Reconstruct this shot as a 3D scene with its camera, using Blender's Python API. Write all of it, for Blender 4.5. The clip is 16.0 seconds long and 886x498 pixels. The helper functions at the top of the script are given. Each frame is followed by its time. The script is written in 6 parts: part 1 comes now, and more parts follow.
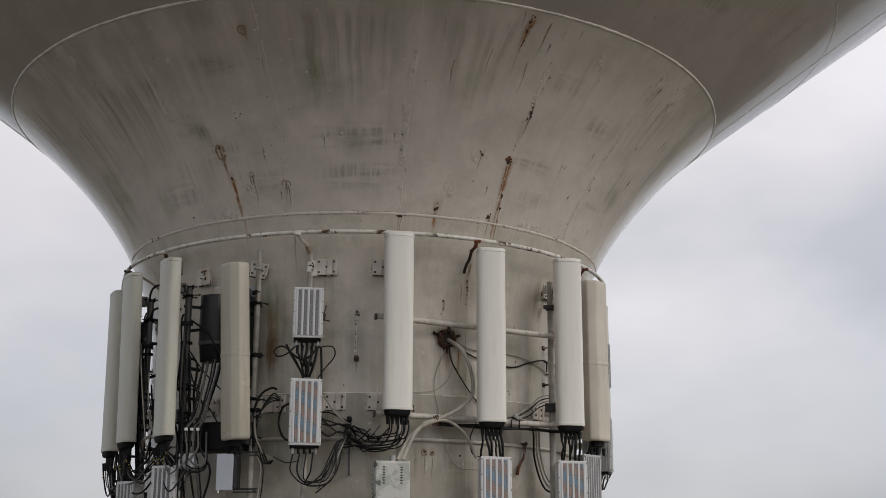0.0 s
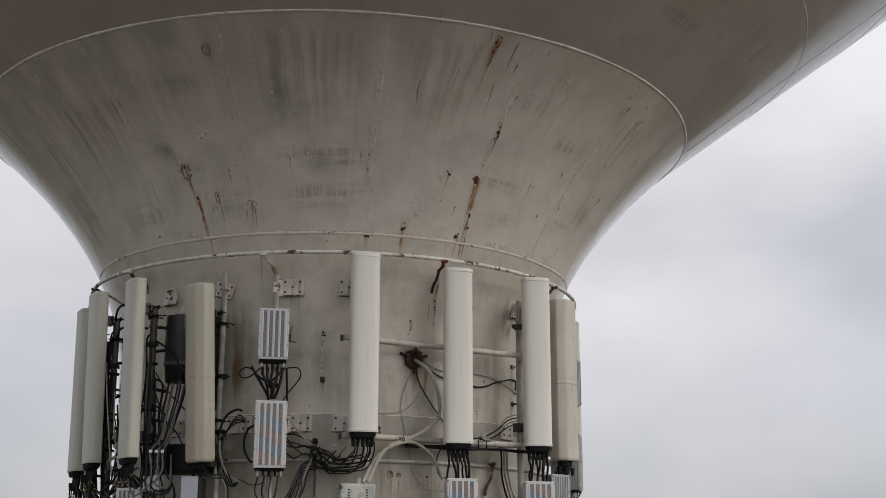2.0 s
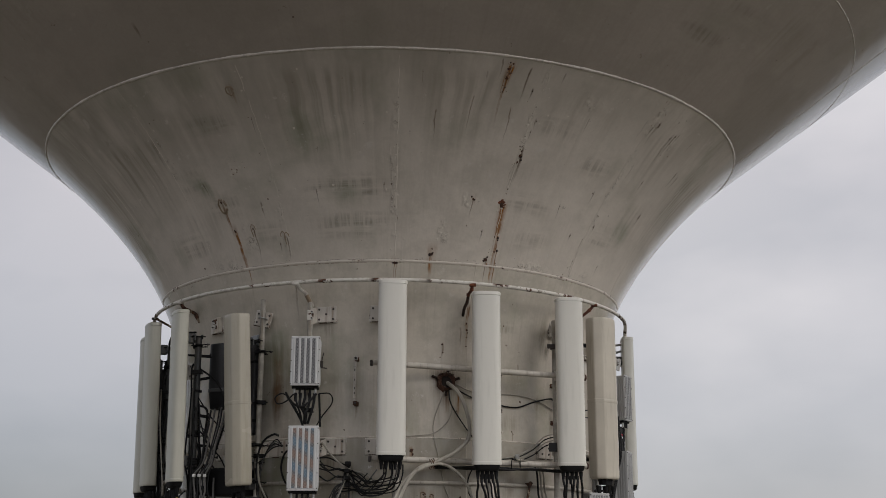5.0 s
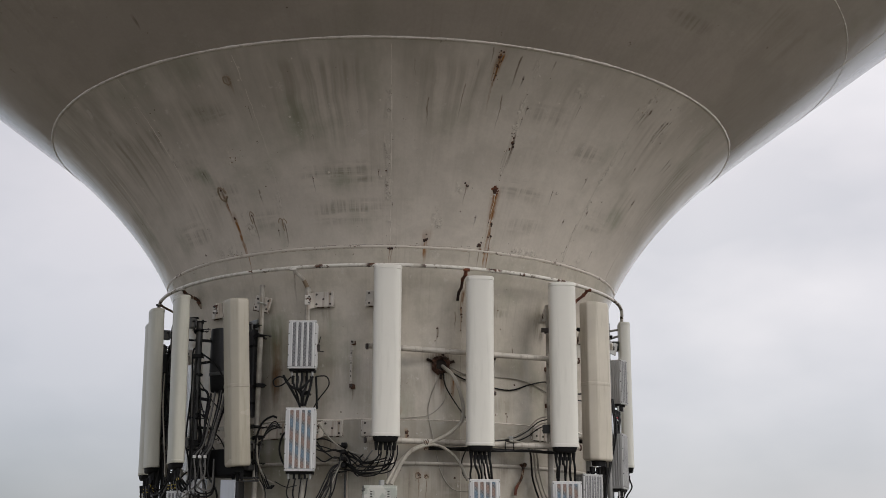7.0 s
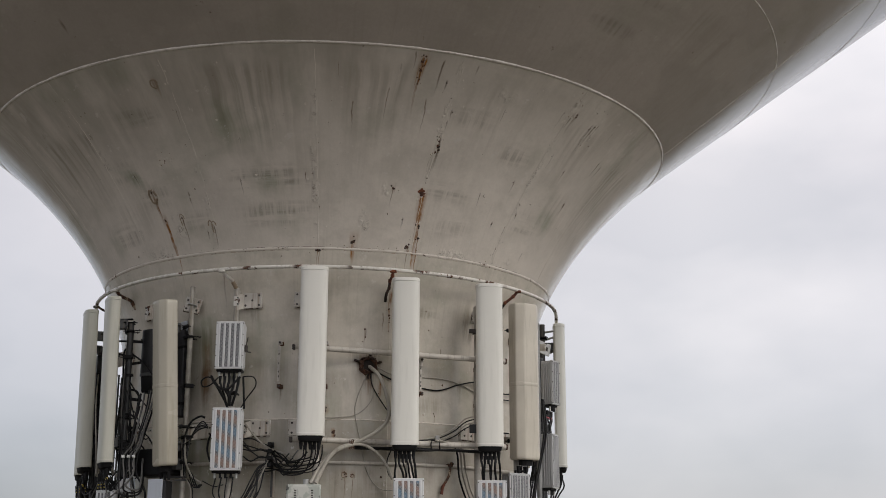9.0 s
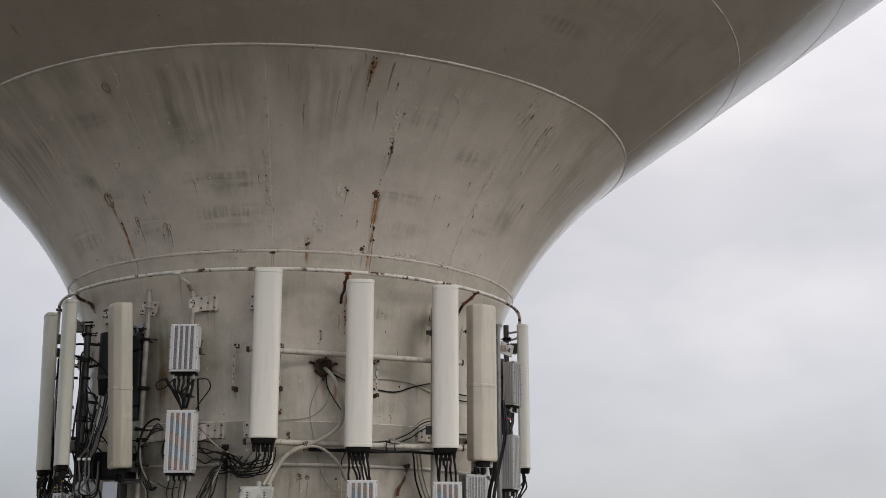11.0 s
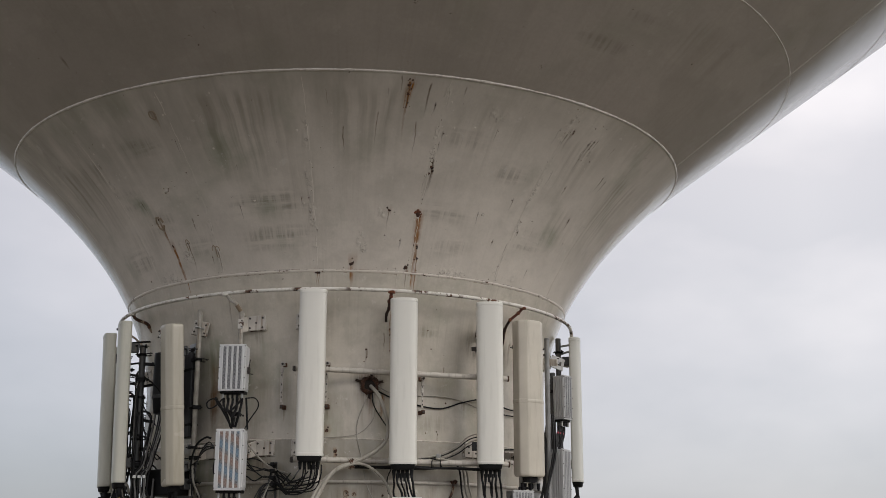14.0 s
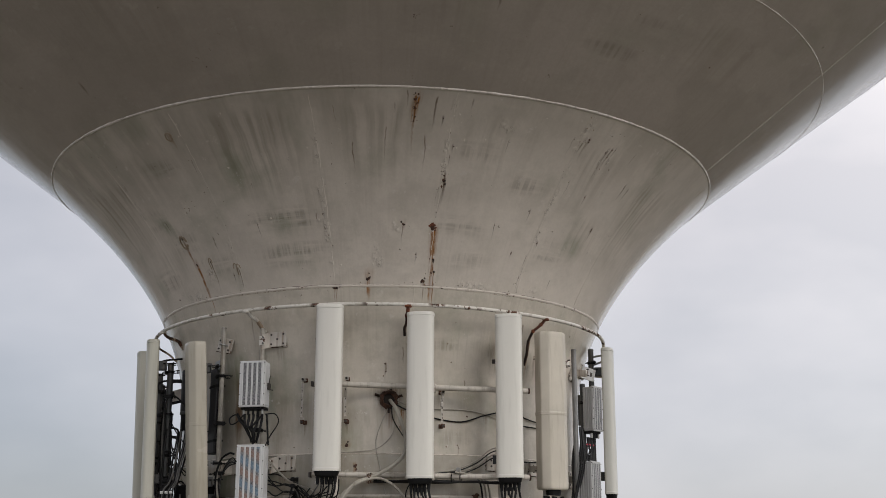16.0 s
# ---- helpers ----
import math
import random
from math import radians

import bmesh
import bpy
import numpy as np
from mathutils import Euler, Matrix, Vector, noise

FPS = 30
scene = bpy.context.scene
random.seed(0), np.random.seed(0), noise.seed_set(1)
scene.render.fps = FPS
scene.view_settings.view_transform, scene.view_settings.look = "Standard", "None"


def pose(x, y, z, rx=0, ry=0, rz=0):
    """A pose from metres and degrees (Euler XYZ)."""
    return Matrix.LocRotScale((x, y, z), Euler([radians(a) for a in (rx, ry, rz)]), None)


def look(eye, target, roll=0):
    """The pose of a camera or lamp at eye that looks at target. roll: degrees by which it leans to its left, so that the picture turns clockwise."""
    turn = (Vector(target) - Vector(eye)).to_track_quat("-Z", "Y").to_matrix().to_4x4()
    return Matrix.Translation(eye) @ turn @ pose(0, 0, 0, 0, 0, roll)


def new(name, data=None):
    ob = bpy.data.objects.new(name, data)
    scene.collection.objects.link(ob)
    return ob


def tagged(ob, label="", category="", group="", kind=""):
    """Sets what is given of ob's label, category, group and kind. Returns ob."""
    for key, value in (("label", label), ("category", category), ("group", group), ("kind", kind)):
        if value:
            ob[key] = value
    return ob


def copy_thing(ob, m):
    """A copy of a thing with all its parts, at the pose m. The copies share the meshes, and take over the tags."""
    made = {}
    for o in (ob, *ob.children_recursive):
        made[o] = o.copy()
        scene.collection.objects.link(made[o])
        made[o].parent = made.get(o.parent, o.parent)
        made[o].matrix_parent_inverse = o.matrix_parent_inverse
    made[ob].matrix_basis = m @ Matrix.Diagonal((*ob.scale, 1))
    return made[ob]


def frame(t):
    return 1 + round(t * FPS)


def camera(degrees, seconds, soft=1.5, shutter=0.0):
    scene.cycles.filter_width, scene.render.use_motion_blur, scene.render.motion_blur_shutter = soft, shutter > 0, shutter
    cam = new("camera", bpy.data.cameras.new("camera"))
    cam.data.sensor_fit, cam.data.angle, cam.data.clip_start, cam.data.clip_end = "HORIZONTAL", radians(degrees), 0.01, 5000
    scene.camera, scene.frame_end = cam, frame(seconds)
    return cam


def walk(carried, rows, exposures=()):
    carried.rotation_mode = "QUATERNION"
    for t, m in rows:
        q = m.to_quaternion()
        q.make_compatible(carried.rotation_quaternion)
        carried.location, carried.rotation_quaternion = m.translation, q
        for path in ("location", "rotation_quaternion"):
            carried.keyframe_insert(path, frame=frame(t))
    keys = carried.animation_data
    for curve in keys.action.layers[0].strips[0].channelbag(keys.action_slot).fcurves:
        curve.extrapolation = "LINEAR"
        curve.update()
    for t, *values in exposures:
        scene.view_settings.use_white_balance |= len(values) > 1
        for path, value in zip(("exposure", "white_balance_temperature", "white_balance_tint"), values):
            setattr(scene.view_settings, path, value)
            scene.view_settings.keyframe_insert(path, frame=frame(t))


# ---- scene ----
# Camera: lens and path (seconds, x, y, z, then pitch, roll and yaw of pose())
cam = camera(38.79, 16.0, soft=0.6)
PATH = [
    (0, 0, -15.92, -0.19, 104.57, -0.218, -3.634),
    (0.5, -0.02, -15.913, -0.174, 104.803, -0.199, -3.834),
    (1, -0.062, -15.918, -0.123, 104.827, -0.096, -4.129),
    (1.5, -0.006, -15.918, -0.046, 104.696, -0.059, -4.226),
    (2, 0.232, -15.941, 0.066, 104.432, -0.105, -4.132),
    (2.5, 0.562, -15.976, 0.128, 104.345, -0.184, -4.124),
    (3, 0.856, -16.03, 0.204, 104.186, -0.155, -4.28),
    (3.5, 1.108, -16.086, 0.277, 104.112, -0.074, -4.558),
    (4, 1.377, -16.126, 0.261, 104.323, -0.06, -4.745),
    (4.5, 1.582, -16.174, 0.234, 104.45, 0.119, -3.503),
    (4.7, 1.641, -16.174, 0.238, 104.461, 0.322, -0.255),
    (5, 1.759, -16.254, 0.284, 104.34, -0.176, 3.764),
    (5.2, 1.875, -16.261, 0.332, 104.146, -0.317, 5.15),
    (5.5, 1.924, -16.292, 0.299, 104.141, -0.304, 5.32),
    (7.5, 2.248, -16.499, 0.081, 104.111, -0.218, 4.813),
    (8, 2.433, -16.529, 0.06, 104.183, -0.223, 4.837),
    (8.5, 2.64, -16.556, 0.056, 104.258, -0.169, 4.758),
    (9, 2.829, -16.565, 0.053, 104.297, -0.127, 4.44),
    (9.2, 2.914, -16.555, 0.047, 104.365, -0.081, 4.352),
    (10.5, 3.306, -16.527, 0.067, 104.289, 0.002, 4.22),
    (11.3, 3.548, -16.509, 0.079, 104.243, 0.053, 5.975),
    (11.5, 3.581, -16.516, 0.074, 104.217, 0.043, 6.741),
    (12, 3.655, -16.518, 0.071, 104.271, -0.129, 9.354),
    (12.5, 3.763, -16.523, 0.06, 104.476, -0.224, 10.068),
    (13, 3.843, -16.576, 0.158, 104.243, -0.199, 9.841),
    (13.5, 3.98, -16.584, 0.261, 104.028, -0.163, 9.734),
    (14, 4.111, -16.588, 0.264, 104.204, -0.097, 9.557),
    (14.5, 4.314, -16.581, 0.26, 104.385, -0.048, 9.428),
    (15, 4.57, -16.528, 0.294, 104.461, -0.017, 9.337),
    (15.5, 4.861, -16.468, 0.35, 104.385, 0.025, 10.881),
    (16, 5.172, -16.341, 0.325, 104.576, -0.054, 14.766),
]
walk(cam, [(t, pose(*p)) for t, *p in PATH], exposures=[(0, -0.21, 6600, 10), (3.0, -0.21, 6600, 10), (4.0, -0.31, 6600, 10), (4.5, -0.41, 6600, 10), (5.0, -0.44, 6600, 10), (5.3, -0.44, 6600, 10), (7.5, -0.09, 6600, 10), (8.5, -0.1, 6600, 10), (11.5, -0.17, 6600, 10), (12.5, -0.17, 6600, 10), (13.5, -0.11, 6600, 10), (16, -0.09, 6600, 10)])

# ---------------------------------------------------------------- sky and light
SUN_AZ, SUN_EL = 57.0, 43.0      # degrees east of the -y axis, and above the horizon
world = bpy.data.worlds.new("overcast_sky")
world.use_nodes = True
scene.world = world
wn, wl = world.node_tree.nodes, world.node_tree.links
wn.clear()
w_out = wn.new("ShaderNodeOutputWorld")
w_coord = wn.new("ShaderNodeTexCoord")
w_sky = wn.new("ShaderNodeTexSky")
w_sky.sky_type, w_sky.sun_disc = "NISHITA", False
w_sky.sun_elevation, w_sky.sun_rotation = radians(SUN_EL), radians(180 - SUN_AZ)
w_bg = wn.new("ShaderNodeBackground")
w_bg.inputs[1].default_value = 0.02
wl.new(w_sky.outputs[0], w_bg.inputs[0])
# cloud deck: brighter overhead than at the horizon, with soft folds
w_sep = wn.new("ShaderNodeSeparateXYZ")
wl.new(w_coord.outputs["Generated"], w_sep.inputs[0])
w_grad = wn.new("ShaderNodeValToRGB")
deck = w_grad.color_ramp.elements
deck[0].position, deck[0].color = 0.0, (0.30, 0.31, 0.33, 1)
deck[1].position, deck[1].color = 1.0, (1.0, 1.0, 1.0, 1)
for p, c in ((0.05, (0.50, 0.512, 0.54, 1)), (0.12, (0.575, 0.585, 0.612, 1)), (0.2, (0.69, 0.69, 0.707, 1)), (0.30, (0.79, 0.775, 0.785, 1)), (0.42, (0.94, 0.93, 0.935, 1))):
    deck.new(p).color = c
wl.new(w_sep.outputs[2], w_grad.inputs[0])
w_map = wn.new("ShaderNodeMapping")
w_map.inputs["Scale"].default_value = (2.1, 2.1, 4.2)
w_map.inputs["Location"].default_value = (0.35, 0.1, 0.6)
wl.new(w_coord.outputs["Generated"], w_map.inputs[0])
w_noise = wn.new("ShaderNodeTexNoise")
w_noise.inputs["Scale"].default_value, w_noise.inputs["Detail"].default_value = 1.6, 5.0
w_noise.inputs["Roughness"].default_value = 0.45
wl.new(w_map.outputs[0], w_noise.inputs["Vector"])
w_ramp = wn.new("ShaderNodeValToRGB")
w_ramp.color_ramp.elements[0].position, w_ramp.color_ramp.elements[0].color = 0.36, (0.83, 0.845, 0.872, 1)
w_ramp.color_ramp.elements[1].position, w_ramp.color_ramp.elements[1].color = 0.64, (1.15, 1.13, 1.13, 1)
wl.new(w_noise.outputs[0], w_ramp.inputs[0])
w_mul = wn.new("ShaderNodeMix")
w_mul.data_type, w_mul.blend_type = "RGBA", "MULTIPLY"
w_mul.inputs[0].default_value = 1.0
wl.new(w_grad.outputs[0], w_mul.inputs[6])
wl.new(w_ramp.outputs[0], w_mul.inputs[7])
w_bg2 = wn.new("ShaderNodeBackground")
w_bg2.inputs[1].default_value = 0.97
# the deck is thinner and whiter towards +x, bluer towards -x
w_side = wn.new("ShaderNodeValToRGB")
w_side.color_ramp.elements[0].position, w_side.color_ramp.elements[0].color = 0.22, (0.775, 0.785, 0.82, 1)
w_side.color_ramp.elements[1].position, w_side.color_ramp.elements[1].color = 1.0, (1.22, 1.20, 1.18, 1)
for p, c in ((0.46, (1.02, 1.0, 1.01, 1)), (0.56, (1.23, 1.20, 1.19, 1)), (0.69, (0.99, 0.99, 1.02, 1))):
    w_side.color_ramp.elements.new(p).color = c
w_half = wn.new("ShaderNodeMath")
w_half.operation = "MULTIPLY_ADD"
w_half.inputs[1].default_value, w_half.inputs[2].default_value = 0.5, 0.5
wl.new(w_sep.outputs[0], w_half.inputs[0])
wl.new(w_half.outputs[0], w_side.inputs[0])
w_mul2 = wn.new("ShaderNodeMix")
w_mul2.data_type, w_mul2.blend_type = "RGBA", "MULTIPLY"
w_mul2.inputs[0].default_value = 1.0
wl.new(w_mul.outputs[2], w_mul2.inputs[6])
wl.new(w_side.outputs[0], w_mul2.inputs[7])
wl.new(w_mul2.outputs[2], w_bg2.inputs[0])
w_add = wn.new("ShaderNodeAddShader")
wl.new(w_bg.outputs[0], w_add.inputs[0])
wl.new(w_bg2.outputs[0], w_add.inputs[1])
wl.new(w_add.outputs[0], w_out.inputs[0])

sun_data = bpy.data.lights.new("sun", "SUN")
sun_data.energy, sun_data.angle, sun_data.color = 2.6, radians(46), (1.0, 0.97, 0.93)
sun = new("sun", sun_data)
sun.matrix_world = look((60 * math.sin(radians(SUN_AZ)) * math.cos(radians(SUN_EL)), -60 * math.cos(radians(SUN_AZ)) * math.cos(radians(SUN_EL)), 60 * math.sin(radians(SUN_EL))), (0, 0, 0))

# ---------------------------------------------------------------- materials


class Nodes:
    """A node material, with short ways to add nodes."""

    def __init__(self, name, rough=0.5, metal=0.0, spec=0.5):
        self.mat = bpy.data.materials.new(name)
        self.mat.use_nodes = True
        self.t = self.mat.node_tree
        self.b = self.t.nodes["Principled BSDF"]
        self.b.inputs["Roughness"].default_value = rough
        self.b.inputs["Metallic"].default_value = metal
        self.b.inputs["Specular IOR Level"].default_value = spec

    def put(self, socket, v):
        if isinstance(v, (int, float)):
            socket.default_value = v
        elif isinstance(v, tuple):
            socket.default_value = v if len(v) != 3 or socket.type == "VECTOR" else (*v, 1)
        else:
            self.t.links.new(v, socket)

    def math(self, op, a, b=0.0, c=None):
        n = self.t.nodes.new("ShaderNodeMath")
        n.operation = op
        self.put(n.inputs[0], a)
        self.put(n.inputs[1], b)
        if c is not None:
            self.put(n.inputs[2], c)
        return n.outputs[0]

    def coords(self, kind="Object"):
        return self.t.nodes.new("ShaderNodeTexCoord").outputs[kind]

    def xyz(self, v):
        n = self.t.nodes.new("ShaderNodeSeparateXYZ")
        self.put(n.inputs[0], v)
        return n.outputs

    def vec(self, x, y, z=0.0):
        n = self.t.nodes.new("ShaderNodeCombineXYZ")
        for s, v in zip(n.inputs, (x, y, z)):
            self.put(s, v)
        return n.outputs[0]

    def noise(self, v, scale, detail=3.0, rough=0.55):
        n = self.t.nodes.new("ShaderNodeTexNoise")
        self.put(n.inputs["Vector"], v)
        n.inputs["Scale"].default_value, n.inputs["Detail"].default_value, n.inputs["Roughness"].default_value = scale, detail, rough
        return n.outputs[0]

    def span(self, v, a, b, lo=0.0, hi=1.0):
        n = self.t.nodes.new("ShaderNodeMapRange")
        n.interpolation_type = "SMOOTHSTEP"
        self.put(n.inputs[0], v)
        for s, k in zip(n.inputs[1:5], (a, b, lo, hi)):
            self.put(s, k)
        return n.outputs[0]

    def mix(self, f, a, b, how="MIX"):
        n = self.t.nodes.new("ShaderNodeMix")
        n.data_type, n.blend_type = "RGBA", how
        self.put(n.inputs[0], f)
        self.put(n.inputs[6], a)
        self.put(n.inputs[7], b)
        return n.outputs[2]

    def bump(self, h, strength=0.3, dist=0.01):
        n = self.t.nodes.new("ShaderNodeBump")
        n.inputs["Strength"].default_value, n.inputs["Distance"].default_value = strength, dist
        self.put(n.inputs["Height"], h)
        self.t.links.new(n.outputs[0], self.b.inputs["Normal"])

    def done(self, colour, rough=None):
        self.put(self.b.inputs["Base Color"], colour)
        if rough is not None:
            self.put(self.b.inputs["Roughness"], rough)
        return self.mat


def plain(name, col, rough=0.5, metal=0.0, vary=0.12, scale=9.0, dirt=(0.12, 0.1, 0.08), dirty=0.0, bump=0.0, spec=0.5):
    """A painted, plastic or metal surface with two scales of tone and a little grime."""
    m = Nodes(name, rough, metal, spec)
    o = m.coords()
    big, fine = m.noise(o, scale * 0.35, 3), m.noise(o, scale * 9, 4)
    c = m.mix(m.span(big, 0.3, 0.7), tuple(k * (1 - vary) for k in col), tuple(min(1, k * (1 + vary * 0.5)) for k in col))
    c = m.mix(m.span(fine, 0.45, 0.75, 0, vary), c, tuple(k * 0.7 for k in col))
    if dirty:
        p = m.xyz(o)
        streak = m.noise(m.vec(m.math("MULTIPLY", p[0], 9.0), m.math("MULTIPLY", p[1], 9.0), m.math("MULTIPLY", p[2], 0.9)), 2.2, 4)
        c = m.mix(m.math("MULTIPLY", m.span(streak, 0.5, 0.74), dirty), c, dirt)
    if bump:
        m.bump(fine, bump, 0.004)
    return m.done(c, m.span(big, 0.2, 0.8, max(0.05, rough - 0.08), min(1, rough + 0.1)))


# stains on the tower: azimuth, top height, half width, length, and how rusty (0 is dark grime)
# rust runs on the flare
RUST_MARKS = [
    (27.35, 4.2, 0.045, 0.5, 1.2), (27.9, 4.19, 0.035, 0.85, 1.25), (27.3, 4.18, 0.011, 0.55, 0.9), (27.9, 4.17, 0.012, 0.85, 0.9), (27.6, 4.19, 0.016, 0.4, 1.6), (28.2, 3.86, 0.018, 0.4, 0.6),
    (28.6, 3.74, 0.012, 0.42, 0.6), (26.4, 3.64, 0.05, 0.12, 0.5), (26.5, 3.62, 0.014, 0.3, 0.4), (26.9, 3.6, 0.008, 0.26, 0.9),
    (-27.5, 4.0, 0.045, 0.22, 0.9), (-27.5, 3.97, 0.016, 0.75, 0.9), (-27.2, 3.96, 0.009, 0.8, 1.3), (-28.2, 4.2, 0.03, 0.26, 0.7), (-27.9, 4.16, 0.01, 0.3, 0.9),
    (21.7, 5.36, 0.07, 0.28, 1.0), (21.5, 5.35, 0.016, 0.3, 1.2), (22.05, 5.33, 0.013, 0.24, 1.5), (21.8, 5.3, 0.02, 0.5, 0.7), (20.4, 5.38, 0.012, 0.18, 0.3), (24.9, 5.33, 0.014, 0.3, 0.3),
    (14.3, 3.72, 0.06, 0.14, 1.0), (14.1, 3.64, 0.012, 0.2, 0.9), (14.5, 3.64, 0.009, 0.3, 0.7), (14.3, 3.6, 0.05, 0.25, 1.3),
    (6.7, 3.57, 0.09, 0.08, 0.5), (6.45, 3.54, 0.010, 0.24, 0.7), (6.95, 3.54, 0.010, 0.3, 0.7), (6.7, 3.55, 0.05, 0.28, 1.2),
    (-18.0, 5.2, 0.05, 0.2, 0.6), (21.3, 4.23, 0.05, 0.09, 0.6), (21.2, 4.2, 0.010, 0.22, 0.5), (27.9, 4.66, 0.024, 0.3, 0.3), (27.7, 4.72, 0.010, 0.5, 0.4),
]
# dark runs under the weld bead
RUST_DRIPS = [
    (17.6, 5.08, 0.012, 0.34, 0.45), (23.8, 5.02, 0.013, 0.36, 0.5), (25.0, 5.34, 0.014, 0.3, 0.3), (18.6, 5.28, 0.012, 0.1, 0.3), (29.9, 5.34, 0.016, 0.1, 0.2),
    (55.8, 5.15, 0.024, 0.34, 0.1), (50.3, 5.17, 0.02, 0.16, 0.2), (66.2, 4.89, 0.02, 0.18, 0.1), (-37.0, 4.9, 0.04, 0.3, 0.1), (12.5, 4.95, 0.012, 0.3, 0.4), (-23.1, 3.95, 0.014, 0.4, 0.4), (-15.9, 3.85, 0.012, 0.3, 0.3), (-19.5, 4.2, 0.014, 0.2, 0.3),
]
# dark runs on the flare
GRIME_MARKS = [
    (21.2, 4.22, 0.012, 0.13, 0.4), (27.8, 4.7, 0.018, 0.32, 0.2), (-28.3, 4.27, 0.02, 0.25, 0.5), (-23.1, 3.98, 0.016, 0.22, 0.35),
    (56.5, 5.17, 0.02, 0.22, 0.1), (51, 5.2, 0.03, 0.24, 0.3), (64.9, 4.92, 0.015, 0.2, 0.1), (63.5, 4.44, 0.02, 0.16, 0.3),
    (45.4, 4.03, 0.012, 0.12, 0.2),
]
# stains on the shaft, the first of them run on from the flare
SHAFT_MARKS = [
    (28.6, 3.6, 0.012, 0.3, 0.7), (28.0, 3.6, 0.022, 0.3, 1.1), (26.5, 3.6, 0.012, 0.28, 0.4), (6.5, 3.6, 0.010, 0.28, 0.7), (7.0, 3.6, 0.010, 0.3, 0.7), (-27.0, 3.6, 0.010, 0.34, 1.1), (14.4, 3.6, 0.028, 0.24, 1.2),
    (19.2, 2.4, 0.17, 0.42, 0.25), (19, 2.33, 0.1, 0.4, 0.3), (18.4, 2.72, 0.02, 0.22, 0.45), (24.2, 3.14, 0.03, 0.3, 0.6),
    (60.5, 2.95, 0.03, 0.35, 0.5), (57.6, 3.08, 0.02, 0.5, 1.2), (58.3, 2.8, 0.05, 0.2, 0.2), (54.4, 3.26, 0.02, 0.3, 0.3), (-21.8, 2.35, 0.14, 0.7, 0.35), (-1.9, 2.04, 0.02, 0.2, 0.4),
    (8.9, 2.04, 0.02, 0.2, 0.4), (53.8, 2.98, 0.035, 0.45, 0.9),
]
# more stains on the shaft
SHAFT_MARKS_LOW = [
    (48, 2.8, 0.03, 0.2, 0), (22.6, 2.9, 0.012, 0.25, 0.4), (-11, 1.66, 0.12, 0.3, 0.2), 
    (-16, 3.4, 0.02, 0.5, 0.2), (47.5, 2.83, 0.06, 0.3, 0.1), (18.6, 2.46, 0.26, 0.55, 0.5), (-22.0, 2.25, 0.12, 0.45, 0.4),
    (-19.5, 1.75, 0.1, 0.4, 0.3), (20.0, 2.42, 0.2, 0.3, 0.35), (17.6, 2.36, 0.1, 0.2, 0.3), (19.6, 2.2, 0.05, 0.45, 0.6), (-22.6, 2.3, 0.09, 0.5, 0.5), (-22.2, 2.6, 0.09, 1.0, 0.6),
]
# soot and dirt round plates and lugs
SHAFT_DIRT = [
    (46.0, 3.0, 0.09, 0.4, 0.05), (48.5, 2.92, 0.05, 0.5, 0.1), (45.0, 2.2, 0.05, 0.3, 0.3), (50.5, 2.0, 0.06, 0.5, 0.2), (-8.9, 2.93, 0.10, 0.22, 0.2), (3.0, 1.49, 0.1, 0.3, 0.25), (-6.6, 1.49, 0.1, 0.3, 0.25),
]
# rust blotches and runs low on the shaft
SHAFT_RUST = [
    (22.5, 2.2, 0.03, 0.4, 0.7), (11.5, 1.1, 0.08, 0.5, 0.25), (14.0, 1.12, 0.06, 0.14, 0.7), (16.0, 1.1, 0.045, 0.1, 0.6), (14.1, 1.05, 0.01, 0.4, 0.5), (15.9, 1.02, 0.009, 0.3, 0.4), (36.0, 1.3, 0.12, 0.5, 0.2), (39.0, 2.55, 0.012, 0.2, 0.3), (8.9, 1.8, 0.06, 0.1, 0.9), (11.2, 1.57, 0.03, 0.2, 0.8), (37.2, 1.78, 0.012, 0.25, 0.4), (24.1, 2.95, 0.018, 0.35, 0.8),
]
ALL_SHAFT_MARKS = SHAFT_MARKS + SHAFT_MARKS_LOW + SHAFT_DIRT + SHAFT_RUST
rnd = random.Random(5)
for _ in range(26):
    GRIME_MARKS.append((rnd.choice((6.7, 27.5, 49.7, -15.6, rnd.uniform(-50, 70), rnd.uniform(30, 70))) + rnd.gauss(0, 1.5), rnd.uniform(3.75, 5.3), rnd.uniform(0.006, 0.014), rnd.uniform(0.06, 0.22), rnd.uniform(0.0, 0.35)))
# mildew: azimuth, top height, half width, length, strength
RUNS = [
    (-74.0, 5.2, 0.7, 1.6, 0.8), (-66.0, 4.4, 0.3, 0.9, 0.7), (74.0, 5.0, 0.5, 1.2, 0.6),
    (-4.0, 5.25, 0.75, 0.95, 0.8), (16.0, 5.25, 0.55, 0.95, 0.6), (-44.0, 4.95, 0.70, 0.95, 0.8), (-28.0, 5.1, 0.5, 0.7, 0.35),
    (36.0, 5.2, 0.6, 0.8, 0.35), (56.0, 5.1, 0.45, 0.8, 0.5), (-60.0, 4.8, 0.6, 0.9, 0.6), (5.0, 4.6, 0.35, 0.6, 0.35), (-35.0, 4.2, 0.4, 0.5, 0.4), (62.0, 4.5, 0.4, 0.6, 0.4),
]
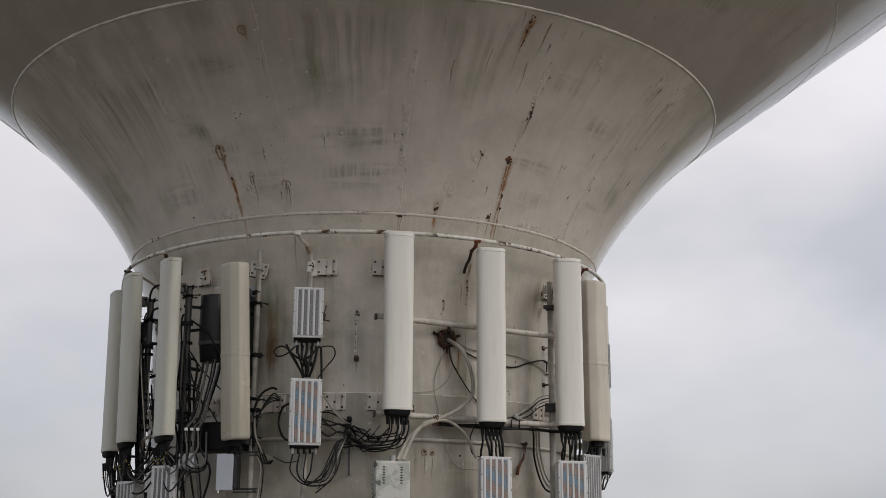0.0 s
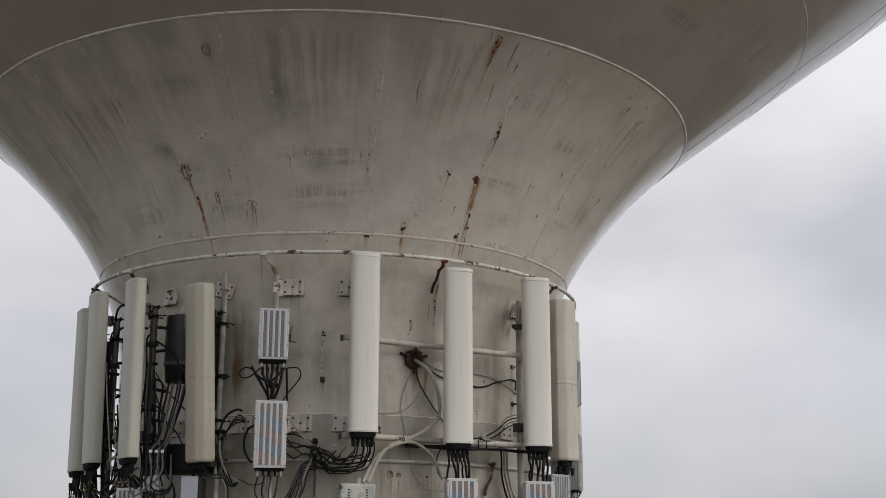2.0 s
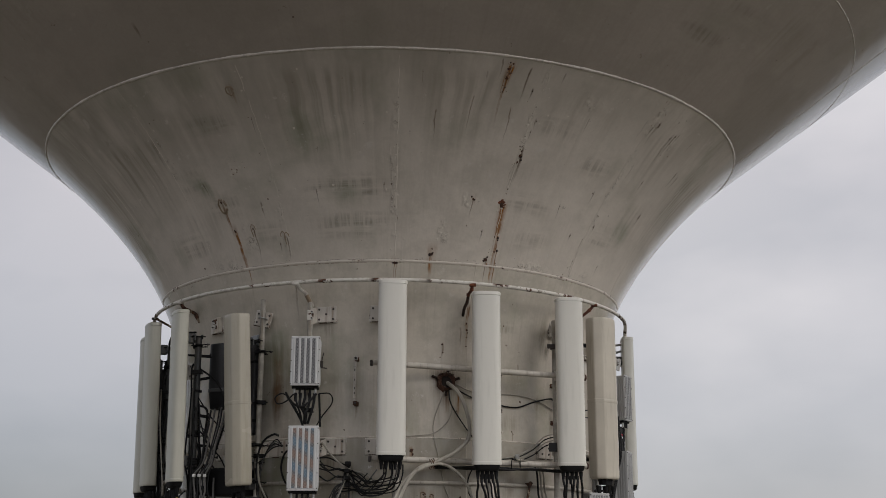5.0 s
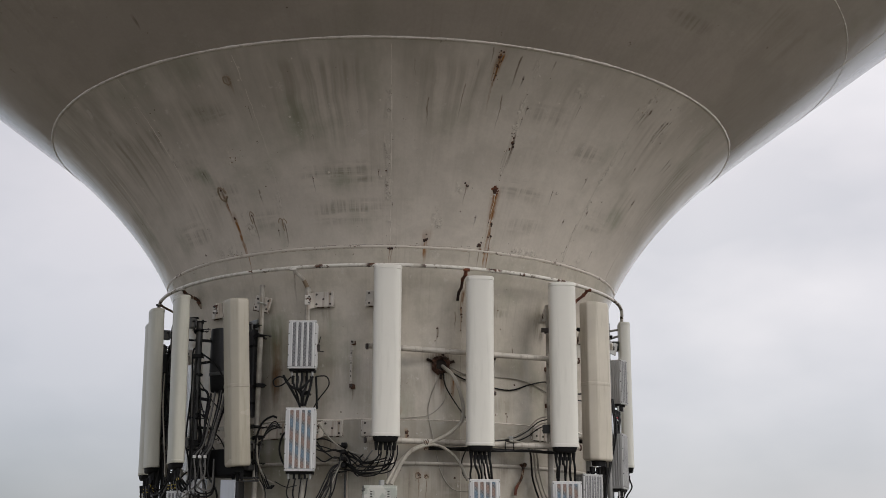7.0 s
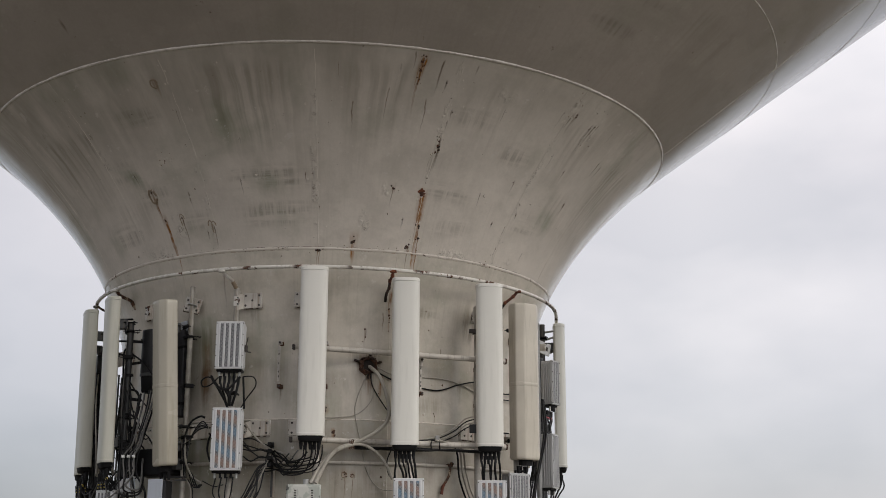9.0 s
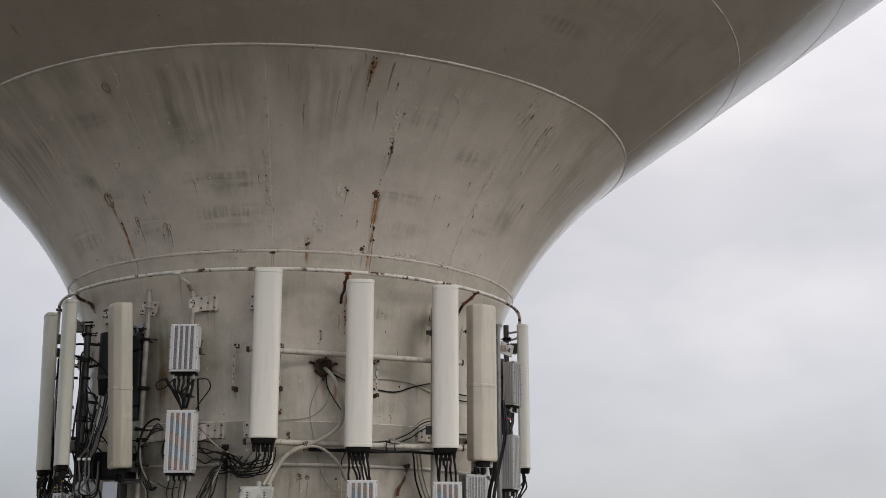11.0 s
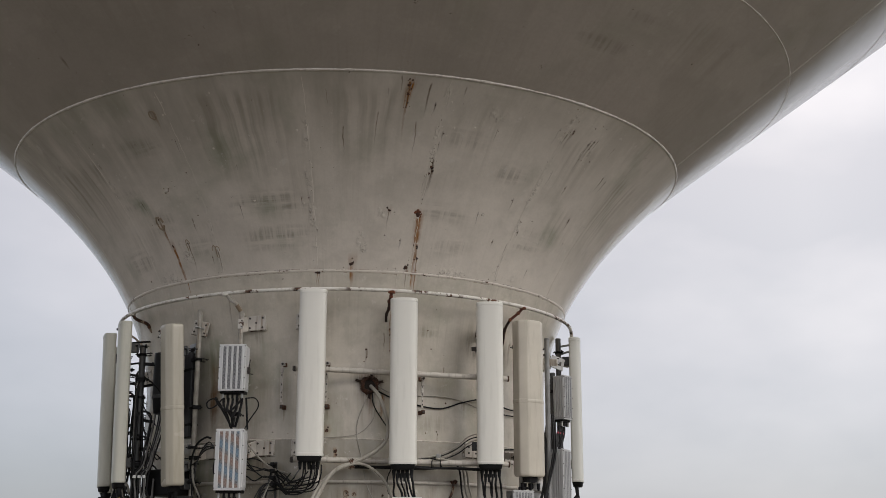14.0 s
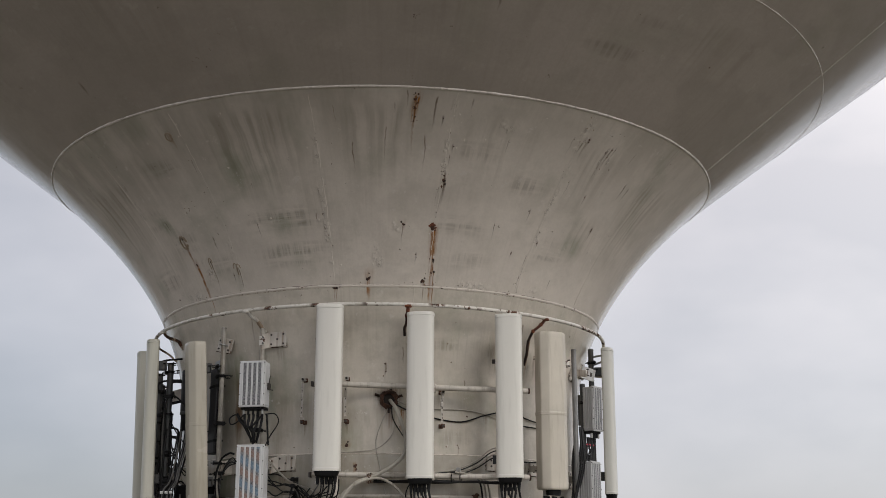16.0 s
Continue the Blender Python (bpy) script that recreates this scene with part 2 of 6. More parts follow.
SMEARS = [
    (-2.0, 4.36, 0.60, 0.22, 0.8), (-1.0, 4.02, 0.55, 0.26, 0.7), (-24.0, 4.98, 0.40, 0.16, 0.6), (-40.0, 4.02, 0.35, 0.3, 0.6), (33.0, 4.30, 0.40, 0.2, 0.5),
    (-20.0, 3.98, 0.30, 0.2, 0.5), (-28.0, 4.30, 0.30, 0.25, 0.5), (44.0, 4.75, 0.35, 0.2, 0.5), (33.0, 5.0, 0.35, 0.2, 0.4), (55.0, 4.2, 0.3, 0.3, 0.5), (36.0, 3.95, 0.35, 0.2, 0.4), (-33, 4.6, 0.3, 0.3, 0.4),
]


# flaking paint on the flare: azimuth, top height, half width, length
ROUGH = [
    (27.6, 5.38, 0.04, 1.15), (6.2, 5.0, 0.05, 1.4), (49.6, 5.36, 0.09, 0.34), (50.0, 4.9, 0.06, 1.3), (-22.0, 4.6, 0.13, 0.2), (-36.0, 5.0, 0.07, 0.5),
    (21.8, 5.37, 0.06, 0.26), (57.0, 5.2, 0.07, 0.22), (16.0, 3.98, 0.10, 0.24), (-16.0, 4.5, 0.05, 0.9), (36.0, 5.22, 0.25, 0.22), (20.0, 4.25, 0.09, 0.14), (-24.5, 3.98, 0.10, 0.3),
    (66.0, 5.0, 0.10, 0.3), (-47.0, 5.05, 0.12, 0.3), (-4.0, 4.34, 0.10, 0.1), (38.0, 3.66, 0.3, 0.14), (54.0, 3.66, 0.2, 0.16), (-32.0, 3.66, 0.3, 0.1),
]
# shade painted as a brown veil, with some real mildew: azimuth, top height, half width, length, strength
SHADE_MILDEW = [(-52.0, 5.5, 2.0, 1.5, 0.62), (-24.0, 5.5, 1.4, 1.2, 0.55), (0.0, 5.5, 1.6, 1.0, 0.5), (18.0, 5.5, 1.1, 0.8, 0.42), (40.0, 5.5, 1.3, 0.7, 0.38), (64.0, 5.5, 1.2, 0.9, 0.45)]
# algae: azimuth, top height, half width, length, strength
GREEN = [(-31.8, 4.52, 0.22, 0.36, 0.75), (-5.5, 5.0, 0.42, 0.62, 0.55), (-2.0, 4.3, 0.4, 0.25, 0.4), (-62.0, 4.4, 0.35, 0.8, 0.5), (-24.0, 5.02, 0.35, 0.2, 0.3), (60.0, 4.3, 0.25, 0.3, 0.4), (-46.0, 4.0, 0.25, 0.35, 0.3)]


def tower_paint(name, runs, smears, stains, base, grime=0.28, algae=0.3, flecks=0.5, rough_spots=(), green=(), shade_mildew=()):
    """Aged grey gloss paint. runs, smears: mildew that runs down and smears across it; stains: its own marks;
    rough_spots: flaking; green: algae; and a thin brown veil painted for shade and mildew.
    """
    m = Nodes(name, 0.3, 0.0, 0.5)
    grey = base
    o = m.coords()
    x, y, z = m.xyz(o)
    ang = m.math("ARCTAN2", x, m.math("MULTIPLY", y, -1.0))
    rad = m.math("SQRT", m.math("ADD", m.math("MULTIPLY", x, x), m.math("MULTIPLY", y, y)))
    u = m.math("MULTIPLY", ang, 3.2)
    uz = m.vec(u, z)
    wob = m.noise(uz, 2.5, 4)
    big = m.noise(uz, 0.55, 4)

    def patch(az, top, half, length, edge, fade=0.25, taper=0.0):
        """1 inside a patch of the surface, fading out at its rim and narrowing downwards by taper."""
        da = m.math("ABSOLUTE", m.math("MULTIPLY", m.math("SUBTRACT", m.math("ADD", ang, m.math("MULTIPLY", m.math("SUBTRACT", wob, 0.5), edge)), radians(az)), rad))
        dz = m.math("SUBTRACT", top, z)
        if taper:
            da = m.math("DIVIDE", da, m.span(dz, 0.0, length, 1.0, 1.0 - taper))
        return m.math("MULTIPLY", m.span(da, half * 0.25, half, 1.0, 0.0), m.math("MULTIPLY", m.span(dz, -min(half, 0.08), min(half, 0.08)), m.span(dz, length * fade, length, 1.0, 0.0)))

    c = m.mix(m.span(big, 0.3, 0.7), tuple(k * 0.92 for k in grey), tuple(k * 1.05 for k in grey))
    mottle = m.noise(m.vec(m.math("MULTIPLY", u, 1.0), z, 9.0), 3.2, 6, 0.65)
    c = m.mix(m.span(mottle, 0.42, 0.68, 0, grime), c, tuple(k * q for k, q in zip(grey, (0.66, 0.67, 0.64))))
    # roller patches where the paint was touched up
    touch = m.noise(m.vec(m.math("MULTIPLY", u, 1.3), m.math("MULTIPLY", z, 2.2), 3.0), 1.0, 5, 0.6)
    c = m.mix(m.span(touch, 0.50, 0.62, 0, 0.35), c, tuple(min(0.8, k * 1.12) for k in grey))
    # thin brown veil, shade painted in with the mildew, broken by washed strokes
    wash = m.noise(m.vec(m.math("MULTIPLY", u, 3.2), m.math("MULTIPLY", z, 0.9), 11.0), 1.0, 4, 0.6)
    for az, top, half, length, k in shade_mildew:
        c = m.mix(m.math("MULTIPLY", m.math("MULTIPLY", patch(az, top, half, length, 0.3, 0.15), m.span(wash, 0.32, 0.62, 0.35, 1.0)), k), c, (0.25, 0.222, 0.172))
    # mildew runs: narrow, upright, in groups
    run = m.noise(m.vec(m.math("MULTIPLY", m.math("ADD", u, m.math("MULTIPLY", wob, 0.08)), 15.0), m.math("MULTIPLY", z, 0.45), 1.0), 1.0, 3, 0.5)
    fine = m.noise(m.vec(m.math("MULTIPLY", u, 30.0), m.math("MULTIPLY", z, 0.8), 4.0), 1.0, 3)
    faint = m.noise(m.vec(m.math("MULTIPLY", u, 1.1), m.math("MULTIPLY", z, 1.5), 7.0), 1.0, 3)
    f = m.math("MULTIPLY", m.span(fine, 0.45, 0.75), m.span(faint, 0.40, 0.64, 0.0, 0.08 + grime * 0.35))
    for az, top, half, length, k in runs:
        f = m.math("MAXIMUM", f, m.math("MULTIPLY", patch(az, top, half, length, 0.12, 0.1), m.math("MULTIPLY", m.span(run, 0.38, 0.66), k)))
    c = m.mix(m.math("MULTIPLY", f, 0.62), c, (0.205, 0.172, 0.118))
    # level smears of grime, combed by the brush
    smear = m.noise(m.vec(m.math("MULTIPLY", u, 1.2), m.math("MULTIPLY", z, 13.0), 2.0), 1.0, 4)
    comb = m.noise(m.vec(m.math("MULTIPLY", u, 24.0), m.math("MULTIPLY", z, 2.0), 5.0), 1.0, 2)
    for az, top, half, length, k in smears:
        f = m.math("MULTIPLY", m.math("MULTIPLY", patch(az, top, half, length, 0.10, 0.5), m.span(smear, 0.36, 0.60)), m.span(comb, 0.42, 0.60, 0.3 * k, k))
        c = m.mix(m.math("MULTIPLY", f, 0.85), c, (0.175, 0.153, 0.112))
    # fine grain
    speck = m.noise(m.vec(u, z, 40.0), 38.0, 3, 0.6)
    c = m.mix(m.span(speck, 0.35, 0.65, 0.0, 0.09), c, tuple(k * 0.62 for k in grey))
    # faint algae
    alg = m.noise(m.vec(u, z, 20.0), 1.4, 5)
    c = m.mix(m.span(alg, 0.52, 0.72, 0, algae), c, (0.25, 0.27, 0.185))
    for az, top, half, length, k in green:
        c = m.mix(m.math("MULTIPLY", m.math("MULTIPLY", patch(az, top, half, length, 0.16, 0.4), m.span(m.math("ADD", alg, m.math("MULTIPLY", run, 0.3)), 0.5, 0.8)), k), c, (0.195, 0.222, 0.14))
    # flaking paint: lifted rims, pale where bare primer shows, brown in the cracks
    flake = m.noise(m.vec(u, m.math("MULTIPLY", z, 0.8), 13.0), 17.0, 5, 0.6)
    lift = 0.0
    for az, top, half, length in rough_spots:
        lift = m.math("MAXIMUM", lift, patch(az, top, half, length, 0.03, 0.75))
    lift = m.math("MULTIPLY", lift, m.span(m.noise(m.vec(u, z, 17.0), 4.5, 3, 0.6), 0.46, 0.62))
    if rough_spots:
        rim = m.math("MULTIPLY", lift, m.span(m.math("ABSOLUTE", m.math("SUBTRACT", flake, 0.55)), 0.012, 0.05, 1.0, 0.0))
        deep = m.math("MULTIPLY", lift, m.span(flake, 0.62, 0.66))
        c = m.mix(m.math("MULTIPLY", m.math("MULTIPLY", lift, m.span(flake, 0.40, 0.46, 1.0, 0.0)), 0.35), c, (0.72, 0.68, 0.62))
        c = m.mix(m.math("MULTIPLY", rim, 0.55), c, (0.17, 0.145, 0.11))
        c = m.mix(m.math("MULTIPLY", deep, 0.8), c, (0.10, 0.06, 0.04))
    # chips and specks
    chip = m.noise(uz, 9.0, 6, 0.7)
    c = m.mix(m.span(chip, 0.675, 0.70, 0, 0.8), c, (0.12, 0.09, 0.065))
    chip2 = m.noise(m.vec(u, z, 30.0), 5.0, 6, 0.75)
    c = m.mix(m.span(chip2, 0.61, 0.66, 0, flecks), c, (0.70, 0.66, 0.61))
    # stains with a shape of their own
    threads = m.noise(m.vec(m.math("MULTIPLY", m.math("ADD", u, m.math("MULTIPLY", wob, 0.02)), 75.0), m.math("MULTIPLY", z, 1.6), 8.0), 1.0, 3, 0.6)
    blots = m.noise(m.vec(m.math("MULTIPLY", u, 9.0), m.math("MULTIPLY", z, 9.0), 6.0), 1.0, 4, 0.6)
    grain = m.math("MULTIPLY", m.span(threads, 0.36, 0.56, 0.35, 1.0), m.span(blots, 0.3, 0.6, 0.45, 1.0))
    for az, top, half, length, rust in stains:
        f = m.math("MULTIPLY", patch(az, top, half * (1.4 if rust > 0.8 else 1.0), length, 0.03, 0.2, 0.5), grain)
        k = (0.6 if rust > 0.8 else 0.45) if half > 0.03 else 1.0 if rust > 0.55 else 0.7
        c = m.mix(m.math("MULTIPLY", f, k), c, (0.07 + 0.15 * rust, 0.06 + 0.046 * rust, 0.05 - 0.012 * rust) if rust < 0.6 else (0.11 + 0.145 * rust, 0.05 + 0.053 * rust, 0.02))
    relief = m.math("ADD", m.noise(uz, 3.0, 3), m.math("ADD", m.math("MULTIPLY", chip2, 0.35), m.math("MULTIPLY", speck, 0.03)))
    if rough_spots:
        relief = m.math("ADD", relief, m.math("MULTIPLY", lift, m.math("ADD", m.span(flake, 0.53, 0.57, 0.5, 0.0), m.math("MULTIPLY", flake, 0.6))))
    m.bump(relief, 0.4, 0.02)
    return m.done(c, m.span(big, 0.25, 0.75, 0.09, 0.17))


# the brown veil darkens the lower shaft for shade as well as grime
M_TOWER = tower_paint("aged_shaft_paint", [(-22.0, 2.75, 0.22, 1.2, 0.9), (-14.5, 2.9, 0.14, 1.3, 0.5), (46.0, 3.12, 0.12, 0.7, 0.6), (20.5, 2.2, 0.2, 0.7, 0.6), (-8.9, 2.92, 0.12, 0.5, 0.4), (24.0, 3.1, 0.08, 0.6, 0.6), (53.0, 3.2, 0.12, 0.6, 0.5)], [(31.0, 3.0, 0.40, 0.16, 0.6), (-14.5, 1.9, 0.3, 0.2, 0.4), (36.0, 1.95, 0.3, 0.2, 0.4)], [q for q in ALL_SHAFT_MARKS if q[1] > 1.5], (0.64, 0.588, 0.51), 0.5, green=[(-23.0, 2.9, 0.35, 1.2, 0.5), (-13.0, 2.9, 0.16, 1.3, 0.4), (3.0, 2.0, 0.6, 0.5, 0.4), (30.0, 2.0, 0.5, 0.5, 0.3)], shade_mildew=[(7.0, 2.15, 0.6, 1.0, 0.4), (-22.0, 2.7, 0.8, 1.4, 0.5), (-4.0, 2.35, 0.9, 1.2, 0.52), (18.0, 2.25, 0.7, 1.0, 0.55), (38.0, 2.5, 0.9, 1.5, 0.4)])
# lower course: shaft paint in a darker tone, painted for shade with the dirt
M_COURSE = tower_paint("aged_shaded_course_paint", [], [(-5.0, 1.05, 0.4, 0.2, 0.5), (24.0, 1.0, 0.4, 0.2, 0.5)], [q for q in ALL_SHAFT_MARKS if q[1] <= 1.7] + [(-8.0, 1.6, 0.10, 0.6, 0.2), (2.0, 1.15, 0.12, 0.6, 0.2), (20.0, 1.18, 0.10, 0.5, 0.3), (29.0, 1.15, 0.14, 0.6, 0.2)], (0.49, 0.449, 0.388), 0.62, green=[(-22.0, 1.7, 0.5, 0.9, 0.7), (-8.0, 1.7, 0.5, 0.5, 0.4)], shade_mildew=[(-18.0, 2.0, 1.2, 3.0, 0.6), (6.0, 2.0, 1.2, 3.0, 0.7), (34.0, 2.0, 1.2, 3.0, 0.35)])
# the flare is rolled from plates that meet at upright seams; each plate carries its own marks
PLATE_EDGES = [-180.0, -36.5, -15.6, 6.7, 27.5, 49.7, 180.0]


def near(marks, lo, hi):
    return [q for q in marks if lo - 2.5 - q[2] * 20 < q[0] < hi + 2.5 + q[2] * 20]


# flare: the tower's paint toned lighter, with light put into its colour
M_PLATES = []
for lo, hi in zip(PLATE_EDGES, PLATE_EDGES[1:]):
    M_PLATES.append(tower_paint("aged_lit_flare_paint", near(RUNS, lo, hi), near(SMEARS, lo, hi), near(RUST_MARKS + RUST_DRIPS + GRIME_MARKS, lo, hi), (0.705, 0.645, 0.573), rough_spots=near(ROUGH, lo, hi), green=near(GREEN, lo, hi), shade_mildew=near(SHADE_MILDEW, lo, hi)))
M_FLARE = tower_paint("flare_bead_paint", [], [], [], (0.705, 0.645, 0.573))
# bowl and roof: the flare's paint darkened, shade put into the colour
M_BOWL = tower_paint("aged_shaded_bowl_paint", [(20, 6.45, 1.3, 1.0, 0.4), (38, 6.6, 1.2, 1.1, 0.3), (-12, 6.4, 1.2, 0.9, 0.3), (62, 6.3, 1.0, 0.7, 0.4), (-45, 6.6, 1.4, 1.0, 0.3)], [(46, 5.95, 0.5, 0.22, 0.5), (50, 6.2, 0.5, 0.2, 0.4)], [(-27, 5.75, 0.03, 0.12, 0.2), (30, 6.1, 0.02, 0.12, 0.2)], (0.455, 0.405, 0.355), 0.22, 0.18, 0.12)
M_BEAD = plain("weld_bead_paint", (0.80, 0.75, 0.69), 0.4, vary=0.15, scale=14, dirty=0.35, bump=0.5)


def chipped(name, col, more=0.0):
    """White pipe paint, chipped through to brown rust in flecks and short runs."""
    m = Nodes(name, 0.42)
    o = m.coords("Object")
    big, mid, fine = m.noise(o, 1.9, 3), m.noise(o, 11.0, 4), m.noise(o, 34.0, 5, 0.65)
    c = m.mix(m.span(mid, 0.35, 0.7, 0, 0.35), col, tuple(k * 0.75 for k in col))
    f = m.math("MULTIPLY", m.span(m.math("ADD", mid, m.math("MULTIPLY", m.math("SUBTRACT", fine, 0.5), 0.6)), 0.575 - more, 0.595 - more), m.span(big, 0.48, 0.54, 0.0, 1.0))
    c = m.mix(m.math("MULTIPLY", m.span(m.math("ADD", mid, m.math("MULTIPLY", m.math("SUBTRACT", fine, 0.5), 0.6)), 0.55 - more, 0.58 - more), 0.25), c, (0.26, 0.19, 0.13))
    c = m.mix(f, c, m.mix(m.span(fine, 0.4, 0.6), (0.025, 0.016, 0.012), (0.11, 0.05, 0.026)))
    m.bump(m.math("SUBTRACT", fine, f), 0.3, 0.004)
    return m.done(c, m.span(f, 0.0, 1.0, 0.4, 0.85))


M_CHIPPED = chipped("chipped_rail_paint", (0.68, 0.65, 0.595), 0.025)
M_CRACKED = chipped("cracked_bead_paint", (0.705, 0.645, 0.573), -0.05)
M_SHABBY = chipped("shabby_pipe_paint", (0.62, 0.59, 0.54), 0.08)
M_SCAR = chipped("half_rusted_scar", (0.30, 0.23, 0.16), 0.17)
M_RAIL = plain("dull_pipe_paint", (0.54, 0.50, 0.445), 0.45, vary=0.2, scale=9, dirt=(0.2, 0.16, 0.12), dirty=0.5, bump=0.2)
M_WHITE = plain("white_radome_plastic", (0.73, 0.71, 0.65), 0.36, vary=0.03, scale=2, dirt=(0.5, 0.49, 0.43), dirty=0.25)
M_CREAM = plain("greenish_white_radome", (0.58, 0.565, 0.485), 0.38, vary=0.05, scale=2, dirt=(0.42, 0.42, 0.34), dirty=0.35)
M_PALE = plain("pale_grey_radome", (0.64, 0.635, 0.585), 0.38, vary=0.05, scale=2, dirt=(0.45, 0.45, 0.39), dirty=0.3)
M_BEIGE = plain("glossy_beige_radome", (0.465, 0.428, 0.348), 0.24, vary=0.08, scale=3, dirt=(0.33, 0.30, 0.23), dirty=0.4)
M_DUSTY = plain("dusty_cream_radome", (0.56, 0.515, 0.435), 0.42, vary=0.1, scale=5, dirt=(0.36, 0.32, 0.25), dirty=0.5)
M_BLACK = plain("black_plastic", (0.008, 0.008, 0.0085), 0.6, vary=0.3, spec=0.2)
M_RUBBER = plain("black_cable_jacket", (0.009, 0.009, 0.0095), 0.5, vary=0.3, spec=0.25)
M_DARK = plain("dark_grey_housing", (0.016, 0.016, 0.0175), 0.45, vary=0.3, dirt=(0.06, 0.057, 0.053), dirty=0.3)
M_GREYCABLE = plain("grey_cable_jacket", (0.36, 0.335, 0.285), 0.5, vary=0.2, dirty=0.45)
M_WORNCABLE = plain("worn_dark_cable_jacket", (0.11, 0.107, 0.10), 0.5, vary=0.3, dirty=0.4)
M_STEEL = plain("galvanised_steel", (0.42, 0.42, 0.41), 0.5, 0.55, vary=0.25, scale=12, dirt=(0.2, 0.17, 0.13), dirty=0.3, bump=0.2)
M_DULLSTEEL = plain("dull_galvanised_steel", (0.27, 0.27, 0.265), 0.55, 0.4, vary=0.3, scale=12, dirt=(0.14, 0.11, 0.08), dirty=0.6, bump=0.3)
M_DULLPIPE = plain("weathered_dark_pipe", (0.06, 0.062, 0.062), 0.5, 0.2, vary=0.35, dirt=(0.14, 0.10, 0.06), dirty=0.4, bump=0.2)
M_RADIO = plain("light_grey_radio_paint", (0.60, 0.60, 0.60), 0.45, vary=0.05, scale=4, dirty=0.15)
M_COOLGREY = plain("cool_grey_radio_paint", (0.42, 0.42, 0.42), 0.5, vary=0.08, scale=5, dirty=0.2)
M_MIDGREY = plain("mid_grey_heat_sink", (0.23, 0.225, 0.22), 0.5, 0.2, vary=0.15, scale=6, dirty=0.3)
M_PLATE = plain("painted_steel_plate", (0.56, 0.52, 0.465), 0.45, vary=0.22, scale=9, dirt=(0.2, 0.12, 0.065), dirty=0.62, bump=0.3)
M_GRIMYPIPE = plain("grimy_flaking_pipe_paint", (0.40, 0.375, 0.33), 0.55, vary=0.45, scale=14, dirt=(0.15, 0.11, 0.065), dirty=0.85, bump=0.5)
M_BOLT = plain("dark_bolt", (0.06, 0.05, 0.045), 0.6, 0.3, vary=0.3)
M_RUST = plain("rusted_steel", (0.085, 0.038, 0.022), 0.85, vary=0.5, scale=25, dirt=(0.03, 0.02, 0.015), dirty=0.7, bump=0.8)
M_REDRUST = plain("red_rusted_steel", (0.12, 0.036, 0.02), 0.85, vary=0.6, scale=20, dirt=(0.03, 0.018, 0.013), dirty=0.6, bump=0.8)
M_FRESHRUST = plain("fresh_orange_rust", (0.20, 0.062, 0.028), 0.85, vary=0.6, scale=22, dirt=(0.05, 0.022, 0.014), dirty=0.6, bump=0.8)
M_CORRODED = plain("deeply_corroded_steel", (0.042, 0.022, 0.016), 0.85, vary=0.6, scale=30, dirt=(0.02, 0.012, 0.01), dirty=0.7, bump=0.9)
M_PLUG = plain("dark_opening_plug", (0.02, 0.015, 0.012), 0.9, vary=0.4, scale=20, bump=0.5)
M_TAPE = plain("yellow_tape", (0.45, 0.34, 0.05), 0.5, vary=0.2)
M_REDTAPE = plain("red_tape", (0.35, 0.03, 0.05), 0.5, vary=0.2)
M_LABEL = plain("white_label", (0.7, 0.7, 0.68), 0.5, vary=0.1)


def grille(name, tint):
    """Perforated grey strip: rows of fine holes, with coloured moire bands painted in on some of the radios."""
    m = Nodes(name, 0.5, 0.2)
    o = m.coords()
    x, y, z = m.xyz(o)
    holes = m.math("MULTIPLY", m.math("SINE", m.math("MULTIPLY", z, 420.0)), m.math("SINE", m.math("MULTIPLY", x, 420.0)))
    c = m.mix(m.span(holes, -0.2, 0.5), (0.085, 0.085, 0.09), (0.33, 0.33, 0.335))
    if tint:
        # moire painted into the colour as bands; the strip itself is grey
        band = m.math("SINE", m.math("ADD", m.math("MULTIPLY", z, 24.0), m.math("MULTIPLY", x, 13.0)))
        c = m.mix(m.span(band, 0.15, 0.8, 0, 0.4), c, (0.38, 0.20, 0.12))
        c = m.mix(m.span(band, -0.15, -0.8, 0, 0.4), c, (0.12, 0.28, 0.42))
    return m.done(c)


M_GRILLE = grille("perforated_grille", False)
M_MOIRE = grille("perforated_grille_with_painted_moire", True)


def peeling():
    m = Nodes("peeling_green_grey_paint", 0.6)
    o = m.coords()
    a, b = m.noise(o, 5.0, 5, 0.65), m.noise(o, 14.0, 4)
    c = m.mix(m.span(a, 0.47, 0.53), (0.50, 0.50, 0.46), (0.36, 0.38, 0.34))
    c = m.mix(m.span(a, 0.59, 0.61), c, (0.11, 0.11, 0.10))
    c = m.mix(m.span(b, 0.55, 0.75, 0, 0.4), c, (0.52, 0.51, 0.47))
    m.bump(a, 0.4, 0.01)
    return m.done(c)


M_PEEL = peeling()
M_BLUEGREY = plain("blue_grey_cover", (0.42, 0.45, 0.50), 0.45, vary=0.06, scale=4, dirty=0.1)


def ground_mat():
    m = Nodes("unseen_bounce_ground", 0.9)
    o = m.coords()
    c = m.mix(m.span(m.noise(o, 0.02, 5), 0.4, 0.6), (0.04, 0.034, 0.022), (0.065, 0.055, 0.04))
    c = m.mix(m.span(m.noise(o, 1.5, 4), 0.4, 0.7, 0, 0.5), c, (0.035, 0.034, 0.018))
    return m.done(c)


M_GROUND = ground_mat()

